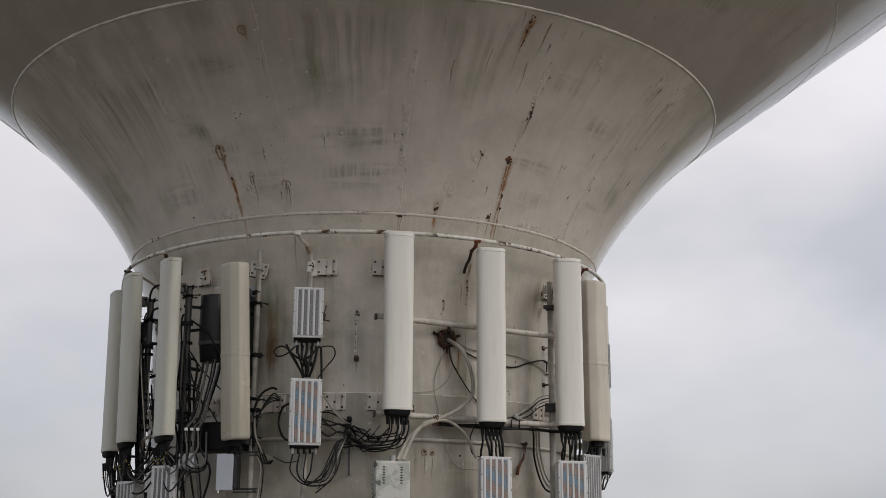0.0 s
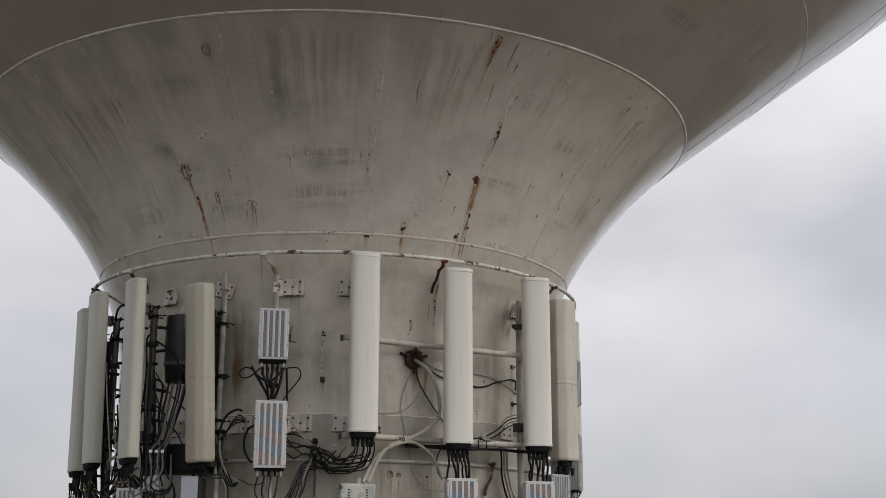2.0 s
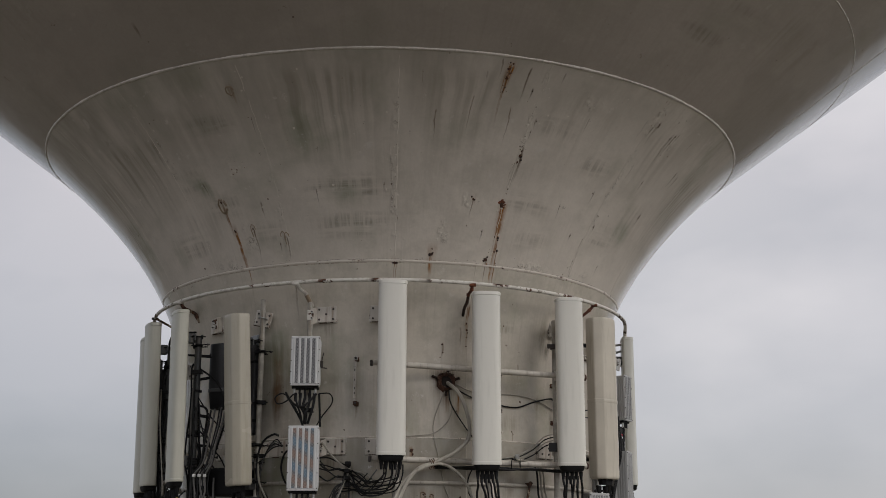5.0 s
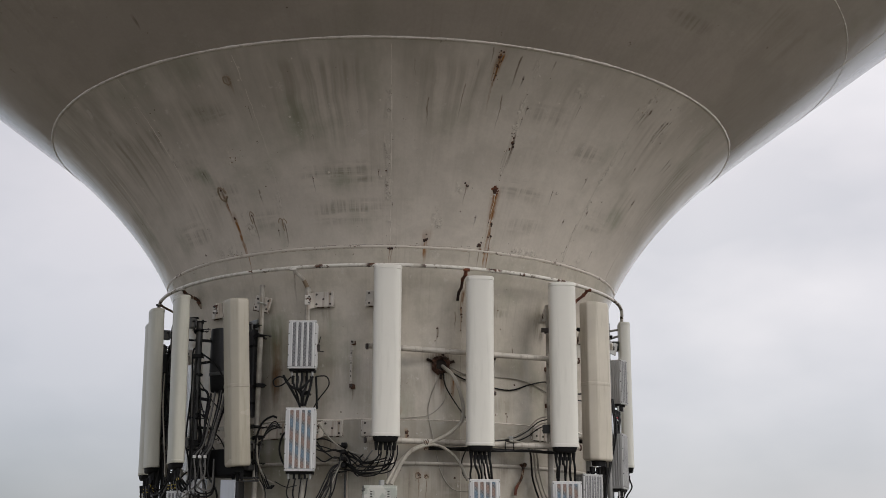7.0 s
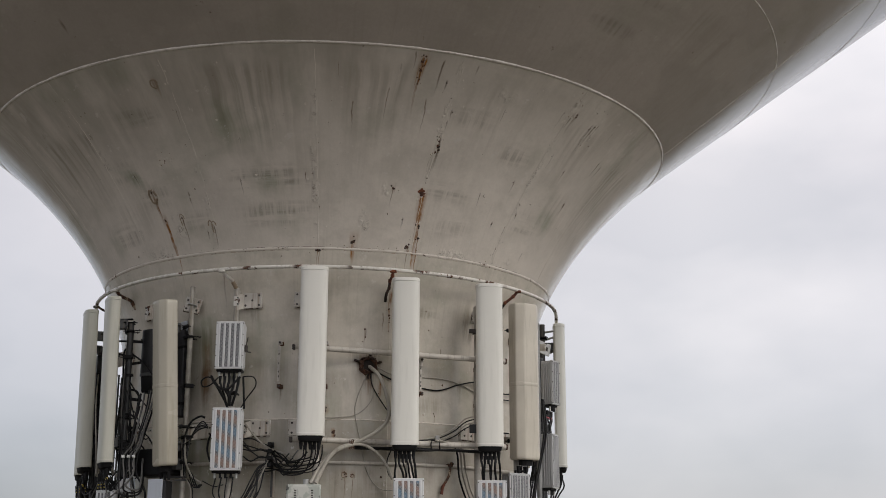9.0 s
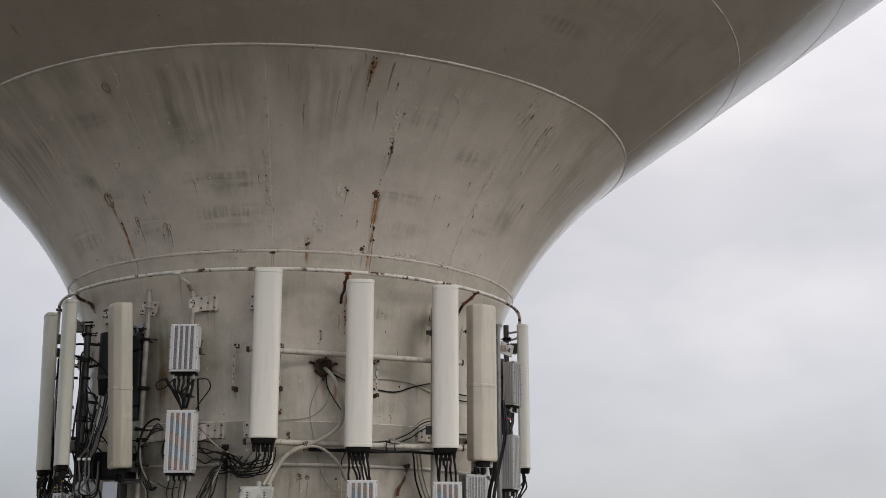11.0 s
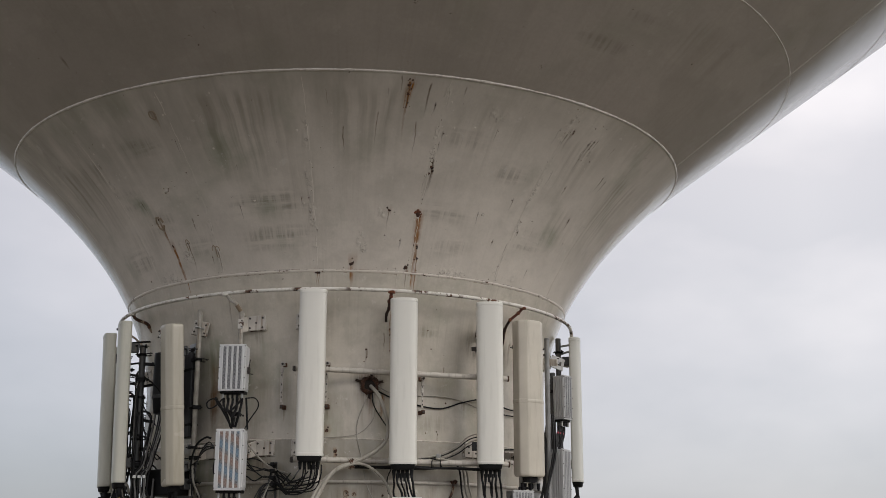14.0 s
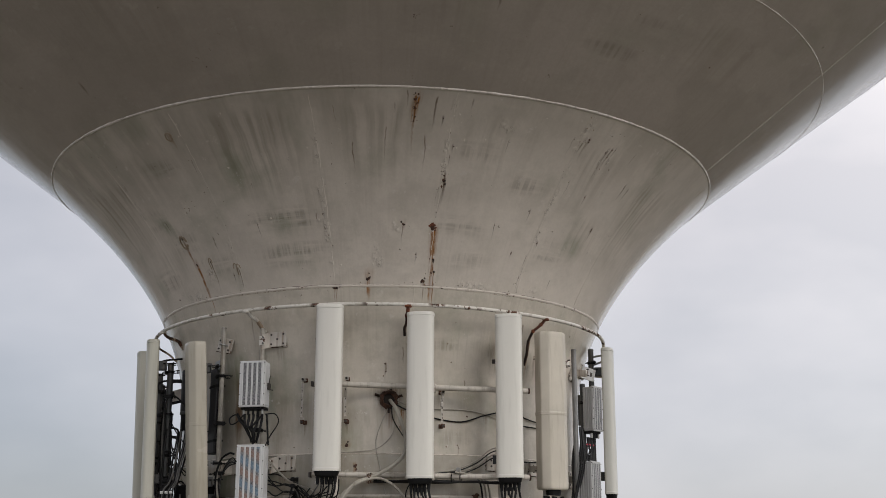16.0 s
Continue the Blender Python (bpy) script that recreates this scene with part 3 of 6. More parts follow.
# ---------------------------------------------------------------- mesh helpers


def link_mesh(name, bm, mat, smooth=False):
    bmesh.ops.recalc_face_normals(bm, faces=bm.faces[:])
    me = bpy.data.meshes.new(name)
    bm.to_mesh(me)
    bm.free()
    me.materials.append(mat)
    if smooth:
        for p in me.polygons:
            p.use_smooth = True
        me.set_sharp_from_angle(angle=radians(38))
    return new(name, me)


def part(name, bm, mat, parent, label="", smooth=False):
    ob = link_mesh(name, bm, mat, smooth)
    ob.parent = parent
    if label:
        ob["label"] = label
    return ob


def thing(name, m, label, category, group="", kind=""):
    ob = new(name)
    ob.empty_display_size = 0.1
    ob.matrix_basis = m
    return tagged(ob, label, category, group, kind)


def around(az, r, z, turn=None):
    """The pose at an azimuth round the tower's axis, facing outwards (local -y) or towards the azimuth turn."""
    a = radians(az)
    return pose(r * math.sin(a), -r * math.cos(a), z, 0, 0, az if turn is None else turn)


def spot(az, r, z):
    a = radians(az)
    return Vector((r * math.sin(a), -r * math.cos(a), z))


def box(bm, size, centre=(0, 0, 0), bevel=0.0, seg=2):
    res = bmesh.ops.create_cube(bm, size=1.0, matrix=Matrix.LocRotScale(centre, None, size))
    if bevel:
        edges = list({e for v in res["verts"] for e in v.link_edges})
        bmesh.ops.bevel(bm, geom=edges, offset=bevel, segments=seg, affect="EDGES", profile=0.5)
    return bm


def rod(bm, a, b, r, n=12, r2=None):
    """A closed cylinder or cone from a to b."""
    a, b = Vector(a), Vector(b)
    m = Matrix.Translation((a + b) / 2) @ (b - a).to_track_quat("Z", "Y").to_matrix().to_4x4()
    bmesh.ops.create_cone(bm, cap_ends=True, segments=n, radius1=r, radius2=r if r2 is None else r2, depth=(b - a).length, matrix=m)
    return bm


def smooth_path(pts, k=6):
    """Catmull-Rom through the points."""
    pts = [Vector(p) for p in pts]
    q = [pts[0] * 2 - pts[1]] + pts + [pts[-1] * 2 - pts[-2]]
    out = []
    for i in range(1, len(q) - 2):
        for j in range(k):
            t = j / k
            p0, p1, p2, p3 = q[i - 1:i + 3]
            out.append(0.5 * (2 * p1 + (p2 - p0) * t + (2 * p0 - 5 * p1 + 4 * p2 - p3) * t * t + (3 * p1 - p0 - 3 * p2 + p3) * t ** 3))
    return out + [pts[-1]]


def tube(pts, r, n=8, k=6, closed=False):
    """A tube along a smooth path."""
    path = [Vector(p) for p in pts] if k == 0 else smooth_path(pts, k)
    bm = bmesh.new()
    rings, up = [], Vector((0.3, 0.2, 1)).normalized()
    for i, p in enumerate(path):
        d = (path[(i + 1) % len(path)] - path[i - 1]) if closed else path[min(i + 1, len(path) - 1)] - path[max(i - 1, 0)]
        d.normalize()
        s = d.cross(up)
        if s.length < 1e-3:
            s = d.cross(Vector((1, 0, 0)))
        s.normalize()
        up = s.cross(d).normalized()
        rings.append([bm.verts.new(p + r * (math.cos(2 * math.pi * j / n) * s + math.sin(2 * math.pi * j / n) * up)) for j in range(n)])
    pairs = list(zip(rings, rings[1:])) + ([(rings[-1], rings[0])] if closed else [])
    for a, b in pairs:
        for j in range(n):
            bm.faces.new((a[j], a[(j + 1) % n], b[(j + 1) % n], b[j]))
    if not closed:
        bm.faces.new(rings[0][::-1])
        bm.faces.new(rings[-1])
    return bm


def lathe(profile, n=180, lo=-180.0, hi=180.0):
    """A surface of revolution, whole or from one azimuth to another."""
    bm = bmesh.new()
    whole = hi - lo >= 360
    az = [radians(lo + (hi - lo) * i / n) for i in range(n if whole else n + 1)]
    cs = [(math.sin(a), -math.cos(a)) for a in az]
    rings = [[bm.verts.new((r * c, r * s, z)) for c, s in cs] for r, z in profile]
    n = len(cs)
    for a, b in zip(rings, rings[1:]):
        for i in range(n if whole else n - 1):
            bm.faces.new((a[i], a[(i + 1) % n], b[(i + 1) % n], b[i]))
    return bm


def loft(sections, close=True):
    """Skin over rings of equal count; the ends are capped."""
    bm = bmesh.new()
    rings = [[bm.verts.new(p) for p in s] for s in sections]
    n = len(rings[0])
    for a, b in zip(rings, rings[1:]):
        for j in range(n):
            bm.faces.new((a[j], a[(j + 1) % n], b[(j + 1) % n], b[j]))
    if close:
        bm.faces.new(rings[0][::-1])
        bm.faces.new(rings[-1])
    return bm


# ---------------------------------------------------------------- the tower
R_BAND, Z_BAND = 2.968, 3.59
R_WELD, Z_WELD = 4.517, 5.405
R_OUT, Z_OUT = 6.067, 6.55
CONE = 1.345
GROUND_Z = -26.0


Z_SHAFT = Z_BAND - 0.5 * (Z_WELD - Z_BAND) ** 2 / (2 * (R_WELD - R_BAND - 0.5 * (Z_WELD - Z_BAND)))


def radius_at(z):
    """The tower's outer radius at a height: a straight shaft, one curve through the flare, and the straight cone."""
    d = max(z, Z_SHAFT) - Z_BAND
    if z < Z_WELD:
        return R_BAND + 0.5 * d + (R_WELD - R_BAND - 0.5 * (Z_WELD - Z_BAND)) * (d / (Z_WELD - Z_BAND)) ** 2
    return R_WELD + CONE * (z - Z_WELD)


R_SHAFT = radius_at(0)


def heights(a, b, n):
    return [(radius_at(a + (b - a) * i / n), a + (b - a) * i / n) for i in range(n + 1)]


tower = thing("water_tower", pose(0, 0, GROUND_Z), "pale grey painted steel water tower with flared bowl, streaked and rust-stained", "water tower")
UP = Matrix.Translation((0, 0, -GROUND_Z))


def tower_part(name, bm, mat, label="", smooth=True):
    ob = part(name, bm, mat, tower, label, smooth)
    ob.matrix_basis = UP.copy()
    return ob


tower_part("lower_course", lathe([(4.3, GROUND_Z), (3.6, GROUND_Z + 2.5), (2.9, GROUND_Z + 6), (R_SHAFT, GROUND_Z + 9)] + [(R_SHAFT, z) for z in (-10, -4, 0, 1.2, 1.68)]), M_COURSE, "lower plate course of the shaft, painted darker for shade and dirt")
tower_part("shaft", lathe([(R_SHAFT, 1.68), (R_SHAFT, 2.0)] + heights(2.2, 3.57, 32)), M_TOWER)
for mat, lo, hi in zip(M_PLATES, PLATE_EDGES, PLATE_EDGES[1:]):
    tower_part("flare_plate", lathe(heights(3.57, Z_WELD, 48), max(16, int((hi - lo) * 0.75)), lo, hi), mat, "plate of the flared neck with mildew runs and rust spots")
Z_KNEE = 10.9
R_KNEE = radius_at(Z_KNEE)
knee = [(R_KNEE + 2.2 * (math.cos(radians(37)) - math.cos(radians(37 + a))), Z_KNEE + 2.2 * (math.sin(radians(37 + a)) - math.sin(radians(37)))) for a in range(0, 54, 6)]
tower_part("bowl", lathe([(R_WELD, Z_WELD), *heights(Z_WELD + 0.2, Z_KNEE, 20), *knee[1:]]), M_BOWL, "grey underside of the bowl, painted darker for shade")
r_side, z_side = knee[-1]
roof = [(r_side, z_side), (r_side, z_side + 2.2)] + [(r_side * math.cos(radians(a)), z_side + 2.2 + 3.2 * math.sin(radians(a))) for a in range(6, 90, 7)] + [(0.05, z_side + 5.4)]
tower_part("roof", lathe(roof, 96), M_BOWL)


def ring_pts(r, z, n=180, a0=-180.0, a1=180.0):
    return [spot(a0 + (a1 - a0) * i / n, r, z) for i in range(n + (0 if a1 - a0 >= 360 else 1))]


def bead(z, half, proud, seed, wave=0.25, n=720):
    """A flat weld bead round the tower: a low cap on the surface, uneven in width."""
    rnd = random.Random(seed)
    slope = (radius_at(z + 0.03) - radius_at(z - 0.03)) / 0.06
    k = math.hypot(slope, 1)
    ph = [rnd.uniform(0, 6.28) for _ in range(4)]
    bm, rings = bmesh.new(), []
    for i in range(n):
        a = 2 * math.pi * i / n
        w = 1 + wave * (0.5 * math.sin(23 * a + ph[0]) + 0.4 * math.sin(61 * a + ph[1]) + 0.5 * math.sin(149 * a + ph[2]))
        dz = 0.10 * half * math.sin(17 * a + ph[3])
        row = []
        for u, v in ((-1.0, -0.4), (-0.8, 0.35), (-0.35, 0.85), (0.0, 1.0), (0.35, 0.85), (0.8, 0.35), (1.0, -0.4)):
            r = radius_at(z) + (u * half * w * slope + v * proud) / k
            row.append(bm.verts.new((r * math.sin(a), -r * math.cos(a), z + dz + (u * half * w - v * proud * slope) / k)))
        rings.append(row)
    for i in range(n):
        p, q = rings[i], rings[(i + 1) % n]
        for j in range(6):
            bm.faces.new((p[j], q[j], q[j + 1], p[j + 1]))
    return bm


tower_part("weld_bead", bead(Z_WELD, 0.017, 0.006, 1), M_BEAD, "raised pale weld bead")
tower_part("weld_bead", bead(Z_BAND - 0.02, 0.016, 0.0035, 2, 0.25), M_CRACKED, "wide cracked weld bead")
rnd = random.Random(91)
for z_edge in (Z_BAND - 0.003, Z_BAND - 0.037):
    az = -70.0
    while az < 88:
        sweep = rnd.uniform(0.6, 6.0)
        tower_part("crack", tube([spot(az + sweep * i / 8, radius_at(z_edge) - 0.001, z_edge + rnd.uniform(-0.002, 0.002)) for i in range(9)], rnd.uniform(0.0012, 0.0026), 5, 0), M_SCAR)
        az += sweep + rnd.uniform(0.2, 3.0)
tower_part("weld_bead", bead(Z_OUT, 0.0075, 0.003, 4, 0.55), M_BEAD)
tower_part("weld_bead", bead(7.70, 0.0065, 0.003, 5, 0.5), M_BEAD)
tower_part("weld_bead", bead(1.68, 0.006, 0.004, 6, 0.5), M_CRACKED)
tower_part("stiffener_ring", tube(ring_pts(R_SHAFT + 0.014, 1.20), 0.019, 8, 0, True), M_RAIL, "", True)


def meridian(az, z0, z1, r, n=24, wob=0.0):
    rnd = random.Random(int(az * 10) + 500)
    return tube([spot(az + rnd.uniform(-wob, wob), radius_at(z0 + (z1 - z0) * i / n) - r * 0.35, z0 + (z1 - z0) * i / n) for i in range(n + 1)], r, 6, 0)


rnd = random.Random(15)
for az in (-57.5, -36.5, -15.6, 6.7, 27.5, 49.7, 71.0, 92.0):
    z = Z_BAND + 0.03
    while z < Z_WELD - 0.08:
        z1 = min(Z_WELD - 0.02, z + rnd.uniform(0.08, 0.4))
        tower_part("seam", meridian(az + rnd.gauss(0, 0.06), z, z1, rnd.uniform(0.003, 0.0048), 8, 0.09), M_FLARE)
        z = z1 + rnd.uniform(0.0, 0.14)
for az in (-95.0, 84.6):
    tower_part("seam", meridian(az, Z_WELD + 0.02, 10.8, 0.006, 40), M_BEAD)
for az in (-62.0, 24.5, 118.0):
    tower_part("seam", meridian(az, 0.0, 3.57, 0.004, 24), M_TOWER)

# ground below, out to the horizon: never in view, added for its bounce light
bm = bmesh.new()
bmesh.ops.create_circle(bm, cap_ends=True, segments=64, radius=2500)
ground = link_mesh("ground", bm, M_GROUND)
ground.location = (0, 0, GROUND_Z)
tagged(ground, "unseen ground far below the tower, added for bounce light", "ground", kind="structure")


# blisters and pits: raised, chipped paint with rust at the heads of the stains
def blister(az, z, size, mat, seed):
    rnd = random.Random(seed)
    bm = bmesh.new()
    r = radius_at(z)
    a = radians(az)
    slope = (radius_at(z + 0.02) - radius_at(z - 0.02)) / 0.04
    out = Vector((math.sin(a), -math.cos(a), -slope)).normalized()
    side = Vector((math.cos(a), math.sin(a), 0))
    up = side.cross(out) * -1
    c = spot(az, r, z)
    rim, top = [], []
    for i in range(11):
        t = 2 * math.pi * i / 11
        k = size * rnd.uniform(0.6, 1.15)
        rim.append(bm.verts.new(c + side * math.cos(t) * k + up * math.sin(t) * k - out * 0.004))
        top.append(bm.verts.new(c + (side * math.cos(t) + up * math.sin(t)) * k * 0.6 + out * size * rnd.uniform(0.04, 0.16)))
    mid = bm.verts.new(c + out * size * 0.12)
    for i in range(11):
        j = (i + 1) % 11
        bm.faces.new((rim[i], rim[j], top[j], top[i]))
        bm.faces.new((top[i], top[j], mid))
    return tower_part("paint_blister", bm, mat, "", True)


# rust pits: azimuth, height, size
FLARE_PITS = [
    (27.2, 4.18, 0.04), (26.9, 4.20, 0.025), (27.8, 4.64, 0.022), (27.7, 4.58, 0.018), (-27.5, 3.96, 0.026), (21.7, 5.31, 0.028), (21.8, 5.24, 0.022), (14.3, 3.65, 0.028),
    (14.4, 3.70, 0.016), (6.7, 3.55, 0.026), (26.4, 3.63, 0.028), (27.4, 3.87, 0.016), (28.0, 3.72, 0.018), (21.2, 4.21, 0.016), (-17.9, 4.22, 0.014), (20.9, 3.95, 0.012),
    (63.5, 4.40, 0.018), (56.4, 5.08, 0.016), (51.1, 5.16, 0.02), (64.9, 4.88, 0.016), (-40.0, 3.66, 0.018), (45.3, 4.0, 0.014), (62.0, 6.0, 0.016), (-6.1, 5.63, 0.014),
]
SHAFT_PITS = [
    (18.3, 2.71, 0.018), (18.5, 2.62, 0.014), (24.4, 2.85, 0.016), (14.1, 1.075, 0.016), (13.5, 1.02, 0.01), (14.6, 1.05, 0.013), (15.8, 1.06, 0.012), (16.4, 1.05, 0.014),
    (15.2, 1.20, 0.02), (23.0, 1.05, 0.018), (8.9, 1.77, 0.03), (9.3, 1.81, 0.016), (11.2, 1.54, 0.03), (11.5, 1.50, 0.018), (37.0, 1.79, 0.014), (37.4, 1.76, 0.01),
    (34.0, 1.77, 0.012), (39.7, 2.13, 0.018), (35.0, 2.75, 0.014), (24.0, 2.95, 0.018), (24.3, 2.8, 0.014), (24.1, 2.88, 0.02),
]
for i, (az, z, s) in enumerate(FLARE_PITS + SHAFT_PITS):
    blister(az, z, s, M_RUST, i)
for i, (az, z, s) in enumerate([(-22.9, 4.50, 0.04), (-21.6, 4.53, 0.03), (-23.8, 4.48, 0.03), (-4.8, 4.30, 0.022), (6.9, 4.2, 0.02), (6.6, 4.45, 0.024), (6.8, 4.62, 0.02), (15.8, 3.86, 0.018), (15.2, 3.80, 0.016),
                                (27.3, 4.35, 0.025), (27.0, 4.78, 0.025), (27.2, 4.9, 0.03), (50, 4.42, 0.03), (49.5, 4.6, 0.02), (30.0, 5.0, 0.02), (60.5, 4.78, 0.02), (-19.5, 4.15, 0.02), (-19.0, 4.1, 0.016), (-20.5, 4.13, 0.014)]):
    blister(az, z, s, M_FLARE, 100 + i)


rnd = random.Random(77)
for i in range(150):
    if i % 3:
        az = rnd.choice((-36.5, -15.6, 6.7, 27.5, 27.5, 49.7, 49.7, 71.0)) + rnd.gauss(0, 0.7)
        z = rnd.uniform(3.65, 5.3)
    else:
        az, z = rnd.uniform(-58, 76), rnd.uniform(3.65, 5.3)
    rusty = rnd.random() < 0.22
    blister(az, z, rnd.uniform(0.004, 0.010) if rusty else rnd.uniform(0.006, 0.02), M_RUST if rusty else M_FLARE, 300 + i)
for i in range(34):
    blister(rnd.uniform(-45, 55), Z_BAND + rnd.choice((-0.03, -0.02, 0.015, 0.02)), rnd.uniform(0.004, 0.011), M_RUST, 1000 + i)
for i in range(26):
    blister(27.5 + rnd.gauss(0, 0.22), rnd.uniform(4.25, 5.1), rnd.uniform(0.005, 0.014), M_RUST if i % 3 else M_FLARE, 1100 + i)
for az, z, size in ((26.6, 4.20, 0.026), (27.0, 4.215, 0.03), (27.45, 4.205, 0.028), (27.75, 4.185, 0.024), (27.6, 4.16, 0.02), (28.15, 3.86, 0.022), (28.2, 3.84, 0.016), (28.55, 3.735, 0.024), (26.2, 3.64, 0.022), (26.7, 3.66, 0.018), (26.0, 3.62, 0.02), (21.5, 4.2, 0.018), (20.9, 4.225, 0.016), (14.0, 3.64, 0.026), (14.6, 3.66, 0.02), (6.3, 3.55, 0.02), (7.1, 3.55, 0.022), (28.0, 4.63, 0.024), (28.2, 4.6, 0.02)):
    blister(az, z, size, M_FRESHRUST if z > 4.15 and az > 26 and z < 4.3 else M_CORRODED, int(az * 10 + z * 100))
for i in range(22):
    blister(21.75 + rnd.gauss(0, 0.28), rnd.uniform(5.12, 5.37), rnd.uniform(0.007, 0.017), M_RUST if i % 3 else M_SCAR, 1400 + i)
for i in range(20):
    blister(-21.8 + rnd.gauss(0, 0.8), 4.52 + rnd.gauss(0, 0.035), rnd.uniform(0.006, 0.018), M_FLARE if i % 3 else M_SCAR, 1450 + i)
for i in range(24):
    blister(49.6 + rnd.gauss(0, 0.5), rnd.uniform(5.05, 5.36), rnd.uniform(0.006, 0.016), M_FLARE if i % 3 else M_SCAR, 1500 + i)
for i in range(16):
    blister(6.7 + rnd.gauss(0, 0.15), rnd.uniform(3.7, 5.0), rnd.uniform(0.004, 0.009), M_RUST if i % 2 else M_FLARE, 1200 + i)
for i in range(30):
    blister(56.5 + rnd.gauss(0, 1.3), rnd.uniform(4.9, 5.33), rnd.uniform(0.006, 0.015), M_RUST if i % 4 == 0 else M_FLARE, 1300 + i)
for i, (az, top, half, length, rust) in enumerate(GRIME_MARKS):
    blister(az, top - 0.02, min(0.02, half * 1.1), M_RUST, 800 + i)
for i in range(26):
    blister(rnd.uniform(-12, 60), rnd.uniform(1.0, 3.3), rnd.uniform(0.006, 0.014), M_RUST if rnd.random() < 0.7 else M_TOWER, 600 + i)


def welded_ring(az, z, w, h, seed, thick=0.009):
    """A ring-shaped scar where a lug was cut away."""
    rnd = random.Random(seed)
    for start, sweep in ((60, 200), (255, 80), (0, 50)):
        pts = []
        for i in range(9):
            t = radians(start + sweep * i / 8)
            zz = z + h * math.sin(t) * rnd.uniform(0.88, 1.1)
            pts.append(spot(az + math.degrees(w * math.cos(t) * rnd.uniform(0.88, 1.1) / radius_at(zz)), radius_at(zz) - 0.001, zz))
        tower_part("lug_scar", tube(pts, thick * rnd.uniform(0.8, 1.3), 6, 2), M_SCAR, "rusty scar where a lug was cut off", True)


welded_ring(-18.0, 5.165, 0.042, 0.036, 8)
welded_ring(-28.3, 4.215, 0.05, 0.065, 2, 0.012)
welded_ring(14.0, 1.07, 0.026, 0.03, 4, 0.0075)
welded_ring(16.0, 1.06, 0.018, 0.016, 6, 0.007)
for az, z, s in ((-23.1, 3.97, 1), (-16.6, 3.87, -1), (-15.9, 3.86, 1)):
    pts = [spot(az - 0.3 * s, radius_at(z - 0.09), z - 0.09), spot(az - 0.42 * s, radius_at(z - 0.01), z - 0.01), spot(az - 0.05 * s, radius_at(z + 0.03), z + 0.03), spot(az + 0.45 * s, radius_at(z + 0.012), z + 0.012), spot(az + 0.55 * s, radius_at(z - 0.02), z - 0.02)]
    tower_part("lug_scar", tube(pts, 0.006, 6, 5), M_SCAR, "", True)

# ---------------------------------------------------------------- pipe rail round the neck
R_RAIL, Z_RAIL = 3.05, 3.335
rail = thing("pipe_rail", pose(0, 0, Z_RAIL), "white painted pipe rail round the neck, chipped and rusty", "pipe rail")
DOWN = Matrix.Translation((0, 0, -Z_RAIL))


def rail_part(name, bm, mat, label=""):
    ob = part(name, bm, mat, rail, label, True)
    ob.matrix_basis = DOWN.copy()
    return ob


arc = [spot(a, R_RAIL, Z_RAIL) for a in range(-66, 84, 3)]
rail_pts = [spot(-73, R_RAIL + 0.01, Z_RAIL - 0.30), spot(-72.4, R_RAIL + 0.01, Z_RAIL - 0.12), spot(-70, R_RAIL, Z_RAIL - 0.02)] + arc + [spot(86, R_RAIL, Z_RAIL - 0.01), spot(89, R_RAIL, Z_RAIL - 0.05), spot(90.3, R_RAIL, Z_RAIL - 0.14)]
rail_part("pipe", tube(rail_pts, 0.022, 10, 3), M_CHIPPED)
